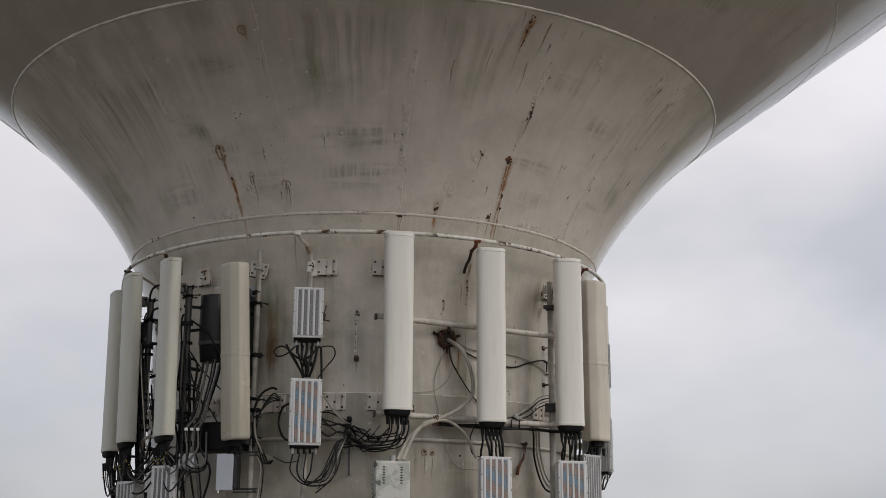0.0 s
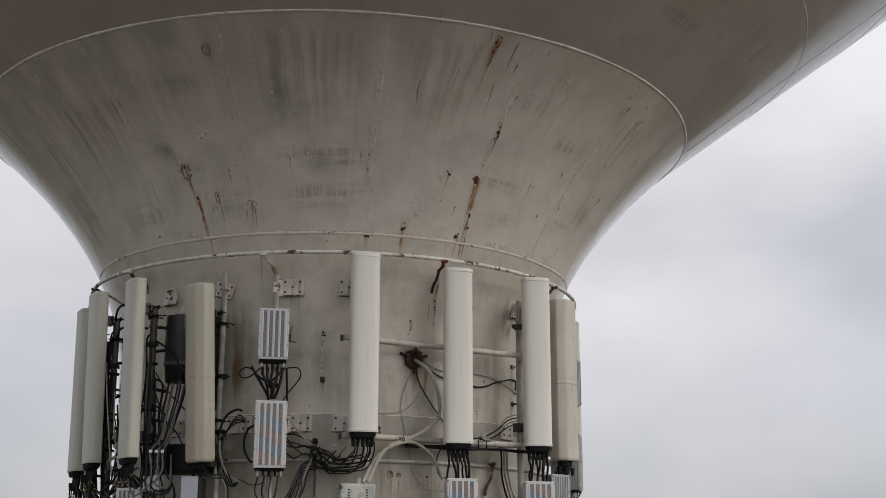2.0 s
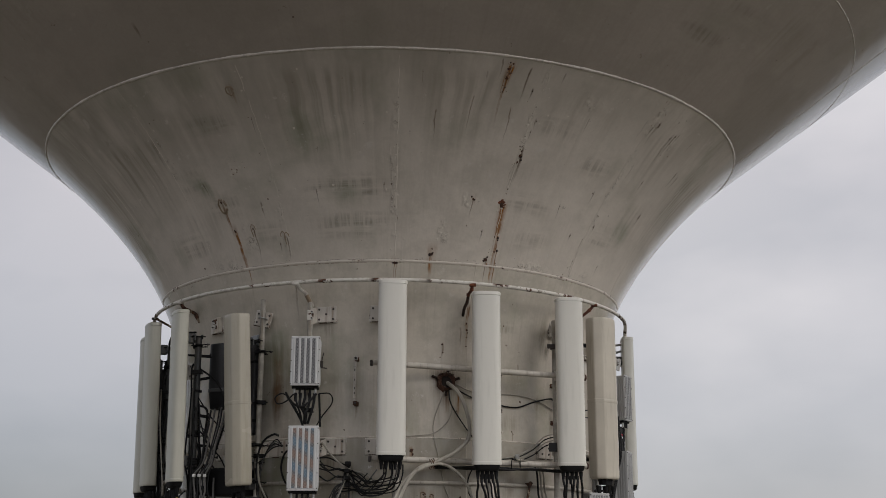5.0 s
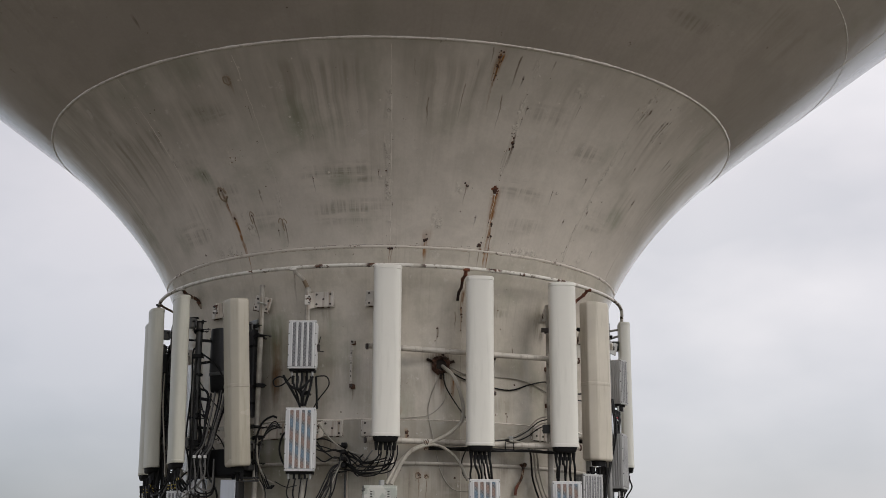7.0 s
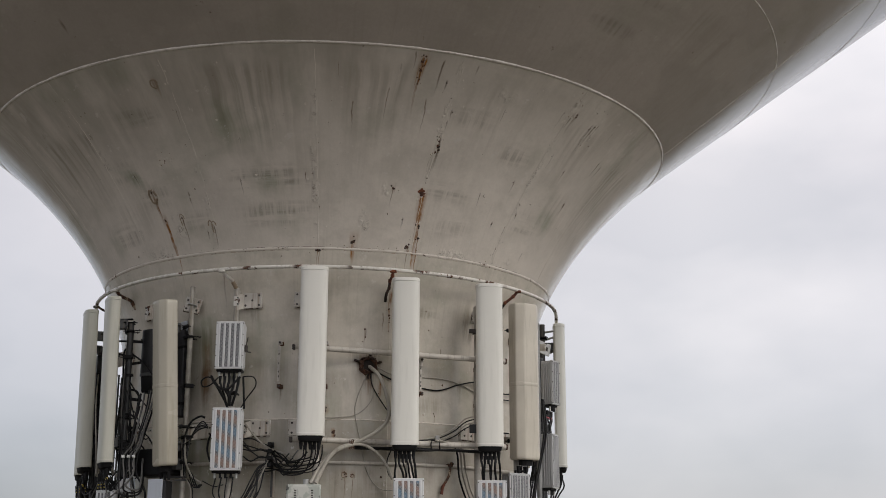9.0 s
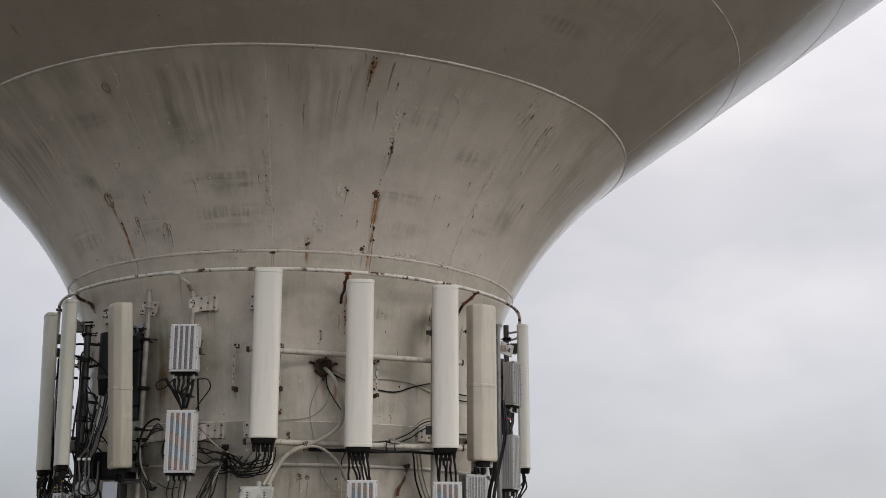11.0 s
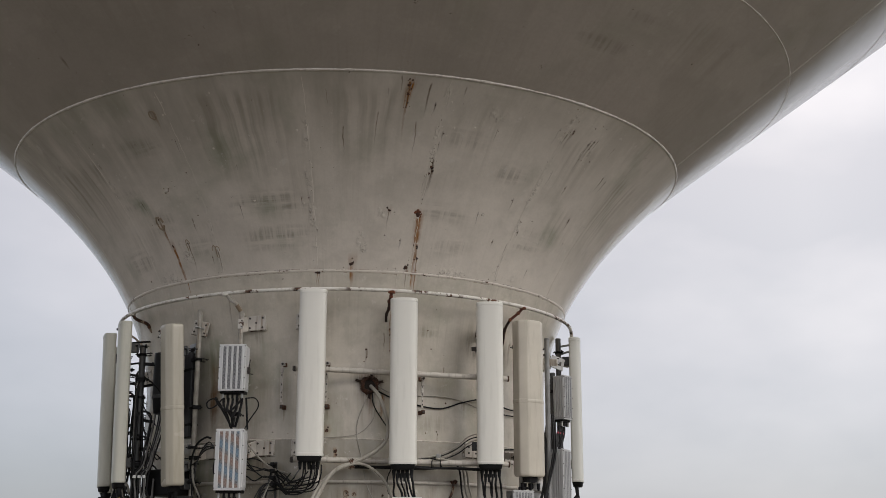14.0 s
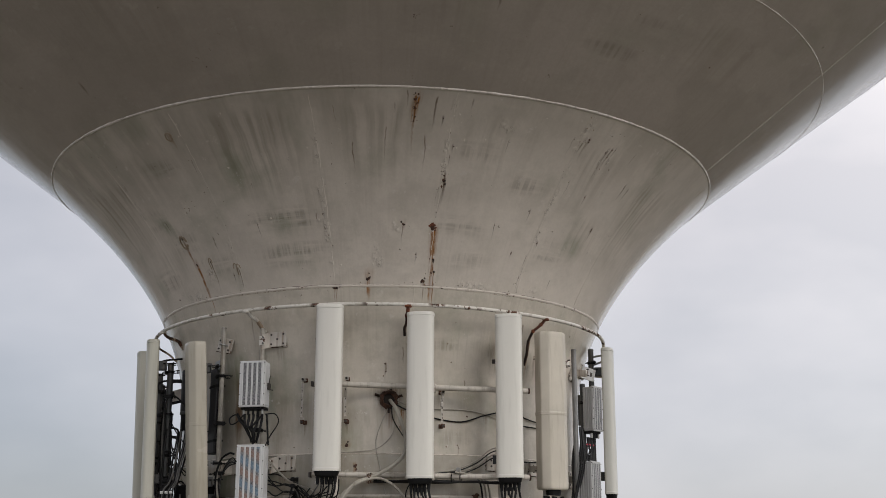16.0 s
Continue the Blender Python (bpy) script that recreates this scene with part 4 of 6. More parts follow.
for az, az2, r2, z2, mat in ((-14.0, -12.3, 2.83, 3.12, M_CHIPPED), (23.0, 22.9, 2.77, 3.05, M_REDRUST), (57.5, 53.6, 2.77, 2.98, M_REDRUST), (-69, -62, 2.76, 3.05, M_DULLPIPE), (-48.2, -49.0, 2.74, 3.10, M_CHIPPED)):
    if mat is M_REDRUST:
        pts = [spot(az, R_RAIL, Z_RAIL - 0.005), spot(az + (az2 - az) * 0.3, R_RAIL - 0.03, Z_RAIL - 0.06), spot(az + (az2 - az) * 0.85, r2 + 0.15, Z_RAIL - 0.10), spot(az2 + 0.2, r2 + 0.09, Z_RAIL - 0.17), spot(az2 - 0.2, r2 + 0.05, z2 + 0.05), spot(az2, r2 - 0.02, z2 - 0.02)]
        if az > 40:
            pts = [spot(57.6, R_RAIL, Z_RAIL - 0.005), spot(57.0, 3.0, 3.26), spot(55.8, 2.92, 3.18), spot(56.3, 2.81, 3.07), spot(57.0, 2.75, 2.93), spot(57.3, 2.68, 2.80)]
        rail_part("standoff", tube(pts[:3], 0.017, 8, 4), M_REDRUST, "rusty bent standoff")
        rail_part("standoff", tube(pts[2:], 0.0165, 8, 4), M_CORRODED, "deeply corroded bent standoff")
        for k, q in enumerate(pts[1:5]):
            rail_part("scale_flake", box(bmesh.new(), (0.044 - 0.004 * k, 0.034, 0.045), q, 0.013, 3), M_FRESHRUST if k < 2 else M_CORRODED)
        rail_part("saddle", box(bmesh.new(), (0.075, 0.06, 0.03), spot(az, R_RAIL, Z_RAIL - 0.018), 0.008), M_FRESHRUST)
        continue
    pts = [spot(az, R_RAIL, Z_RAIL - 0.005), spot(az + (az2 - az) * 0.35, R_RAIL - 0.06, Z_RAIL - 0.07), spot(az + (az2 - az) * 0.7, r2 + 0.1, z2 + 0.12), spot(az2, r2 + 0.02, z2 + 0.03), spot(az2, r2 - 0.05, z2)]
    rail_part("standoff", tube(pts, 0.014 if mat is not M_CHIPPED else 0.021, 8, 4), M_SCAR if az < -40 else M_SHABBY if mat is M_CHIPPED else mat, "rusty bent standoff" if mat is M_REDRUST else "bent standoff")
    rail_part("saddle", box(bmesh.new(), (0.075, 0.06, 0.03), spot(az, R_RAIL, Z_RAIL - 0.018), 0.008), mat)
    if mat is M_CHIPPED:
        rail_part("rusty_sleeve", rod(bmesh.new(), pts[2].lerp(pts[3], 0.2), pts[3], 0.0245, 10), M_SCAR, "rusted sleeve")

# ---------------------------------------------------------------- antennas


def outline(w, d, power, n=36, back=0.85):
    """Plan of a radome: a rounded front towards -y and a flatter back."""
    pts = []
    for i in range(n):
        t = 2 * math.pi * i / n
        c, s = math.cos(t), math.sin(t)
        p = power if s < 0 else 6
        x = math.copysign(abs(c) ** (2 / p), c) * w / 2
        y = math.copysign(abs(s) ** (2 / p), s) * d / 2
        pts.append((x, y * (1 if s < 0 else back)))
    return pts


def facets(w, d, n=4):
    """Plan of a boxy radome: a flat front, slanting cheeks and a flat back, with rounded corners."""
    c = [(w / 2, d * 0.46), (-w / 2, d * 0.46), (-w / 2, -d * 0.18), (-w * 0.27, -d / 2), (w * 0.27, -d / 2), (w / 2, -d * 0.18)]
    pts = []
    for i, p in enumerate(c):
        p = Vector(p)
        a, b = Vector(c[i - 1]) - p, Vector(c[(i + 1) % len(c)]) - p
        a, b = p + a.normalized() * 0.017, p + b.normalized() * 0.017
        for k in range(n + 1):
            t = k / n
            q = a * (1 - t) ** 2 + p * 2 * t * (1 - t) + b * t * t
            pts.append((q.x, q.y))
    return pts


def ring_at(plan, z, k=1.0, inset=0.0, w=1.0, d=1.0):
    return [Vector((x * k * (1 - inset / w), y * k * (1 - inset / d), z)) for x, y in plan]


def antenna(name, m, label, group, w, d, h, power, mat, style, cables=5):
    a = thing(name, m, label, "antenna", group)
    plan = outline(w, d, power) if style == "capped" else facets(w, d)
    if style == "capped":
        z1 = h - 0.045
        part("radome", loft([ring_at(plan, z, 1.0) for z in (0.0, h * 0.25, h * 0.5, h * 0.75, z1)]), mat, a, "", True)
        part("top_cap", loft([ring_at(plan, z1 + 0.002, 1.03), ring_at(plan, h - 0.012, 1.03), ring_at(plan, h - 0.003, 0.97), ring_at(plan, h, 0.85)]), mat, a, "", True)
        part("bottom_rim", loft([ring_at(plan, -0.012, 1.0), ring_at(plan, -0.004, 1.025), ring_at(plan, 0.018, 1.025), ring_at(plan, 0.02, 1.0)]), mat, a, "", True)
        part("bottom_cap", loft([ring_at(plan, -0.072, 0.70), ring_at(plan, -0.058, 0.82), ring_at(plan, -0.0125, 0.90)]), M_BLACK, a, "black bottom cap", True)
    else:
        zm = h * 0.48
        lo = [(0.0, 0.86), (0.006, 0.93), (0.02, 0.98), (0.04, 1.0), (zm - 0.03, 1.0)]
        hi = [(zm + 0.012, 1.0), (h - 0.04, 1.0), (h - 0.016, 0.985), (h - 0.004, 0.94), (h, 0.86)]
        part("radome", loft([ring_at(plan, z, k) for z, k in lo]), mat, a, "", True)
        part("radome", loft([ring_at(plan, z, k) for z, k in hi]), mat, a, "", True)
        part("joint_band", loft([ring_at(plan, zm - 0.03, 1.0), ring_at(plan, zm - 0.026, 1.025), ring_at(plan, zm + 0.008, 1.025), ring_at(plan, zm + 0.012, 1.0)]), mat, a, "", True)
        part("bottom_cap", loft([ring_at(plan, -0.06, 0.45), ring_at(plan, 0.002, 0.5)]), M_BLACK, a, "black bottom mount", True)
    for i in range(cables):
        x = w * (-0.32 + 0.64 * i / max(1, cables - 1))
        part("connector", rod(bmesh.new(), (x, 0.01, -0.07), (x, 0.01, -0.155), 0.024, 10, 0.014), M_BLACK, a, "", True)
    for z in (0.22, h - 0.30):
        bm = box(bmesh.new(), (0.09, 0.10, 0.11), (0, d * 0.42 + 0.05, z), 0.006)
        box(bm, (0.15, 0.02, 0.07), (0, d * 0.42 + 0.09, z), 0.004)
        b = part("mount_bracket", bm, M_DULLPIPE, a)
        bm = rod(bmesh.new(), (-0.062, d * 0.42 + 0.05, z + 0.02), (-0.062, d * 0.42 + 0.21, z + 0.02), 0.007, 8)
        rod(bm, (0.062, d * 0.42 + 0.05, z + 0.02), (0.062, d * 0.42 + 0.21, z + 0.02), 0.007, 8)
        box(bm, (0.12, 0.018, 0.045), (0, d * 0.42 + 0.175, z + 0.02), 0.004)
        part("clamp", bm, M_BLACK, b)
    return a


def pole(name, x, y, z0, z1, r, mat, label, capped=True):
    """An upright mounting pipe with a plain cap and clamp rings."""
    p = thing(name, pose(x, y, z0), label, "mounting pipe", "antenna mounting pipes")
    part("pipe", rod(bmesh.new(), (0, 0, 0), (0, 0, z1 - z0), r, 14), mat, p, "", True)
    if capped:
        part("cap", rod(bmesh.new(), (0, 0, z1 - z0 - 0.004), (0, 0, z1 - z0 + 0.012), r * 1.12, 14, r * 0.9), mat, p, "", True)
    return p


white = "tall white panel antenna with rounded front"
a1 = antenna("panel_antenna", pose(0.343, -3.075, 1.457, 0, 0, 10), white + ", above a junction box", "white panel antennas", 0.305, 0.175, 1.858, 3.0, M_WHITE, "capped")
copy_thing(a1, pose(1.338, -2.805, 1.377, 0, 0, 8))["label"] = white + ", beside the rusty opening"
copy_thing(a1, pose(2.25, -2.30, 1.405, 0, 0, 8))["label"] = white + ", on the crossbar's end"
cream = "tall greenish-white panel antenna seen edge-on, on a dark pole"
a2 = antenna("panel_antenna", pose(-2.076, -2.576, 1.218, 1.0, 0, -62), cream, "greenish panel antennas", 0.36, 0.165, 1.88, 3.0, M_CREAM, "capped")
copy_thing(a2, pose(-2.601, -1.801, 1.226, 1.4, 0, -62))
copy_thing(a2, pose(-2.925, -1.01, 1.195, 0.7, 0, -66))
antenna("panel_antenna", pose(3.075, 0.09, 1.352, 0, 0, 92), "tall pale grey panel antenna seen edge-on, beside radio units", "greenish panel antennas", 0.30, 0.165, 1.88, 3.0, M_PALE, "capped")
beige = "glossy beige two-piece panel antenna with a joint band"
antenna("panel_antenna", pose(-1.322, -2.825, 1.150, 3.4, 0, -50), beige, "beige panel antennas", 0.33, 0.205, 1.845, 5.0, M_BEIGE, "jointed", 3)
antenna("panel_antenna", pose(2.65, -1.745, 1.288, 0, 0, 42), "dull cream two-piece panel antenna, slightly dirty", "beige panel antennas", 0.36, 0.205, 1.845, 5.0, M_DUSTY, "jointed", 3)

# upright pipes
pole("mounting_pipe", -1.155, -2.648, 0.35, 3.20, 0.030, M_GRIMYPIPE, "pale painted pipe, weathered, behind the beige antenna")
pole("mounting_pipe", -1.905, -2.50, 0.3, 2.82, 0.038, M_DULLPIPE, "dark weathered pipe behind an antenna")
pole("mounting_pipe", -2.44, -1.73, 0.3, 2.82, 0.038, M_DULLPIPE, "dark weathered pipe behind an antenna")
pole("mounting_pipe", -2.79, -0.98, 0.3, 2.8, 0.038, M_DULLPIPE, "dark weathered pipe behind an antenna")
pole("mounting_pipe", -0.60, -2.78, 0.35, 3.14, 0.030, M_GRIMYPIPE, "pale pipe carrying two radio units")
pole("mounting_pipe", 0.376, -2.885, 0.5, 3.1, 0.036, M_RAIL, "pale pipe behind a white antenna")
pole("mounting_pipe", 1.368, -2.62, 0.3, 3.0, 0.036, M_RAIL, "pale pipe behind a white antenna")
p = pole("mounting_pipe", 2.09, -2.03, 0.3, 3.05, 0.034, M_GRIMYPIPE, "pale grimy pipe behind a white antenna, with dark clamps")
for z, mat in ((2.757, M_BOLT), (1.62, M_DARK)):
    part("clamp", rod(bmesh.new(), (0, 0, z - 0.33), (0, 0, z - 0.27), 0.05, 12), mat, p, "dark pipe clamp", True)
    part("clamp_bolt", rod(bmesh.new(), (-0.075, -0.05, z - 0.31), (0.09, -0.05, z - 0.285), 0.012, 8), M_BOLT, p)
    part("clamp_plate", box(bmesh.new(), (0.13, 0.02, 0.05 if z > 2 else 0.10), (-0.02, -0.055, z - 0.30), 0.005), mat, p)
part("spacer", box(bmesh.new(), (0.06, 0.20, 0.09), (0.06, -0.12, 2.45), 0.006), M_PLATE, p)
part("spacer", box(bmesh.new(), (0.06, 0.20, 0.09), (0.06, -0.12, 1.32), 0.006), M_PLATE, p)
pole("mounting_pipe", 2.53, -1.60, 0.5, 3.0, 0.036, M_STEEL, "galvanised pipe behind the beige antenna")
pole("mounting_pipe", 2.795, -0.95, 0.6, 3.05, 0.032, M_DULLSTEEL, "galvanised pipe with a saddle plate")
pole("mounting_pipe", 2.86, 0.10, 0.5, 3.23, 0.036, M_DULLPIPE, "dark pipe behind an antenna")
pole("mounting_pipe", 2.825, -0.50, 0.5, 2.68, 0.034, M_DULLPIPE, "dark pipe carrying two radio units")

# crossbars behind the white antennas
for z, dz in ((2.45, -0.045), (1.43, -0.015)):
    bar = thing("crossbar", pose(0.12, -2.945, z), "pale painted steel crossbar, rusty at the clamps", "crossbar", "crossbars")
    part("pipe", rod(bmesh.new(), (0, 0, 0), (2.30, 0.92, dz), 0.032, 14), M_RAIL, bar, "", True)
    for k in (0.10, 0.55, 0.86):
        part("clamp", box(bmesh.new(), (0.05, 0.10, 0.10), (2.30 * k, 0.92 * k + 0.03, dz * k), 0.008), M_PLATE, bar)
    part("end_clamp", box(bmesh.new(), (0.03, 0.06, 0.06), (-0.012, -0.005, -0.01), 0.008), M_BOLT, bar, "dark end clamp")
    part("end_cap", rod(bmesh.new(), (2.295, 0.918, dz), (2.312, 0.925, dz), 0.035, 12), M_RUST, bar, "", True)

# ---------------------------------------------------------------- bolted standoff plates


def standoff_plate(az, z, w, h, holes, ear, reach, lab="pale painted steel plate bolted to the shaft"):
    """A flat plate on the shaft with dark studs for its holes and, at one side, ears that hold a pipe."""
    r = radius_at(z) + 0.012
    p = thing("standoff_plate", around(az, r, z), lab, "bracket", "standoff plates")
    part("plate", box(bmesh.new(), (w, 0.036, h), (0, 0.004, 0), 0.005), M_PLATE, p)
    # raised dark studs stand in for the plate's dark holes
    for x, zz in holes:
        part("bolt", rod(bmesh.new(), (x * w, 0.0, zz * h), (x * w, -0.020, zz * h), 0.0125, 8), M_BOLT, p)
    part("caulk", box(bmesh.new(), (w + 0.016, 0.02, h + 0.014), (0, 0.013, 0), 0.004), M_SHABBY, p)
    if reach:
        tall = h * (1.02 if reach < 0.2 else 0.45)
        web = box(bmesh.new(), (0.014, reach + 0.02, tall), (0, -reach / 2, 0), 0.004)
        for v in web.verts:
            k = -v.co.y / max(reach, 0.01)
            v.co.x += ear * (w * 0.5 - 0.004 + 0.035 * k)
            v.co.z -= 0.035 * k
        part("web", web, M_PLATE, p)
        part("saddle", box(bmesh.new(), (0.075, 0.012, tall * 0.62), (ear * (w * 0.5 + 0.04), -reach - 0.006, -0.02), 0.004), M_SHABBY, p)
        for zz in (-0.2, 0.2):
            part("bolt", rod(bmesh.new(), (ear * (w * 0.5 + 0.02), -reach, zz * h - 0.02), (ear * (w * 0.5 + 0.02), -reach - 0.03, zz * h - 0.02), 0.009, 6), M_BOLT, p)
    return p


FIVE = ((-0.36, -0.32), (0.36, -0.32), (-0.36, 0.32), (0.36, 0.32), (0, 0))
standoff_plate(-8.9, 3.02, 0.225, 0.175, FIVE, -1, 0.10)
standoff_plate(3.6, 3.02, 0.225, 0.175, FIVE, 1, 0.12)
standoff_plate(-6.6, 1.58, 0.22, 0.17, FIVE, -1, 0.12)
standoff_plate(3.2, 1.58, 0.25, 0.17, FIVE, 1, 0.16)
standoff_plate(-21.0, 1.57, 0.25, 0.17, ((0.2, -0.2), (0.2, 0.2), (0.42, -0.2), (0.42, 0.2)), -1, 0.18)
pp = standoff_plate(-24.2, 3.0, 0.17, 0.165, ((0.36, 0.3), (0.36, -0.3), (-0.36, 0.3), (-0.36, -0.3)), 0, 0, "pale square plate bolted askew behind a pipe")
pp.matrix_basis = pose(-1.160, -2.598, 3.0, 0, 12, 4)
part("spacer", box(bmesh.new(), (0.07, 0.14, 0.09), (0.02, 0.075, 0), 0.006), M_PLATE, pp)
part("u_bolt", tube([Vector((-0.045, 0.0, 0.0)), Vector((-0.042, -0.06, 0.0)), Vector((0.0, -0.10, 0.0)), Vector((0.042, -0.06, 0.0)), Vector((0.045, 0.0, 0.0))], 0.008, 8, 5), M_STEEL, pp, "", True)
standoff_plate(-41.0, 3.03, 0.20, 0.18, ((0.3, 0.3), (0.3, -0.3)), 1, 0.12)
standoff_plate(-39.0, 1.57, 0.24, 0.17, FIVE, 1, 0.35)
standoff_plate(-57.0, 1.57, 0.24, 0.17, FIVE, 1, 0.3)
standoff_plate(-56.0, 2.6, 0.20, 0.18, FIVE, -1, 0.12)
standoff_plate(50.0, 3.0, 0.22, 0.18, FIVE, -1, 0.3)
standoff_plate(47.6, 1.60, 0.24, 0.17, ((0.2, -0.2), (0.2, 0.2), (-0.25, -0.2), (-0.25, 0.2)), 1, 0.3)
standoff_plate(62.0, 1.57, 0.24, 0.17, ((0.2, -0.2), (0.2, 0.2), (-0.25, -0.2), (-0.25, 0.2)), -1, 0.3)
standoff_plate(67.0, 2.85, 0.20, 0.18, FIVE, -1, 0.35)
standoff_plate(82.0, 2.85, 0.22, 0.20, FIVE, -1, 0.22)
standoff_plate(82.0, 1.5, 0.22, 0.20, FIVE, -1, 0.22)
standoff_plate(92.0, 2.95, 0.22, 0.20, FIVE, 1, 0.24)
standoff_plate(92.0, 1.45, 0.22, 0.20, FIVE, 1, 0.24)
standoff_plate(-72.0, 1.57, 0.22, 0.17, FIVE, -1, 0.3)


def strap(az, z0, z1):
    """A slotted strap held off the shaft by two lugs."""
    s = thing("slotted_strap", around(az, R_SHAFT, z0), "short slotted steel strap on two rusty lugs", "bracket", "slotted straps")
    h = z1 - z0
    part("strap", box(bmesh.new(), (0.026, 0.012, h * 0.82), (-0.005, -0.085, h * 0.52), 0.003), M_PLATE, s)
    for k in (0.22, 0.33, 0.52, 0.74):
        part("slot", box(bmesh.new(), (0.010, 0.004, 0.022), (-0.005, -0.0915, h * k), 0.001), M_BOLT, s)
    part("turnbuckle", box(bmesh.new(), (0.036, 0.03, 0.06), (-0.002, -0.09, h * 0.86), 0.008), M_PLATE, s)
    part("turnbuckle", box(bmesh.new(), (0.032, 0.026, 0.05), (-0.008, -0.09, h * 0.62), 0.008), M_PLATE, s)
    for zz, mat in ((0.0, M_RUST), (h, M_PLATE)):
        part("lug", rod(bmesh.new(), (0.005, 0.01, zz), (0.005, -0.10, zz), 0.011, 8), mat, s, "", True)
        part("washer", box(bmesh.new(), (0.048, 0.014, 0.045), (0.005, -0.09, zz), 0.004), mat, s)
        part("weld_pad", box(bmesh.new(), (0.05, 0.02, 0.05), (0.005, -0.004, zz), 0.006), M_RUST, s)
        part("bolt", rod(bmesh.new(), (0.005, -0.09, zz), (0.005, -0.115, zz), 0.014, 6), M_BOLT, s)
    return s


for az, z0, z1 in ((-2.0, 2.04, 2.53), (8.9, 2.04, 2.53), (32.4, 2.0, 2.39), (50.6, 1.93, 2.36)):
    strap(az, z0, z1)

# ---------------------------------------------------------------- rusty cable opening
hole = thing("cable_opening", around(19.3, R_SHAFT, 2.295), "rusty flanged cable opening in the shaft, burnt dark", "cable opening")
rnd = random.Random(9)
bm = lathe([(0.066, 0.0), (0.064, 0.05), (0.076, 0.07), (0.092, 0.055), (0.104, 0.02), (0.11, -0.01)], 26)
for v in bm.verts:
    k = rnd.uniform(0.86, 1.12)
    v.co.x, v.co.y, v.co.z = v.co.x * k, v.co.y * k, v.co.z + rnd.uniform(-0.010, 0.012)
bmesh.ops.rotate(bm, verts=bm.verts[:], matrix=Matrix.Rotation(radians(90), 3, "X"))
part("flange", bm, M_RUST, hole, "corroded, burnt flange", True)
for i in range(15):
    t = radians(24 * i + rnd.uniform(-9, 9))
    q = rnd.uniform(0.075, 0.098)
    bm = box(bmesh.new(), (rnd.uniform(0.022, 0.05), rnd.uniform(0.012, 0.03), rnd.uniform(0.014, 0.034)), (0, 0, 0), 0.004, 1)
    for v in bm.verts:
        v.co += Vector((rnd.uniform(-0.006, 0.006), rnd.uniform(-0.006, 0.006), rnd.uniform(-0.006, 0.006)))
    bmesh.ops.transform(bm, matrix=Matrix.Translation((q * math.cos(t), -rnd.uniform(0.02, 0.06), q * math.sin(t))) @ Matrix.Rotation(rnd.uniform(0, 3.1), 4, "Y"), verts=bm.verts[:])
    part("scale_flake", bm, M_RUST if i % 3 else M_CORRODED, hole)
# solid plug closes the opening; its dark colour stands for the shaded inside
part("opening", rod(bmesh.new(), (0, 0.02, 0), (0, -0.035, 0), 0.07, 18), M_PLUG, hole, "", True)
for t, length in ((16, 0.07), (160, 0.09), (80, 0.03), (270, 0.06)):
    c, s_ = math.cos(radians(t)), math.sin(radians(t))
    bm = box(bmesh.new(), (length, 0.014, 0.022), (0, 0, 0), 0.003)
    for v in bm.verts:
        v.co += Vector((rnd.uniform(-0.008, 0.008), rnd.uniform(-0.006, 0.006), rnd.uniform(-0.007, 0.007)))
    bmesh.ops.transform(bm, matrix=Matrix.Translation((0.125 * c, -0.03, 0.125 * s_)) @ Matrix.Rotation(radians(-t), 4, "Y"), verts=bm.verts[:])
    part("tab", bm, M_CORRODED, hole)

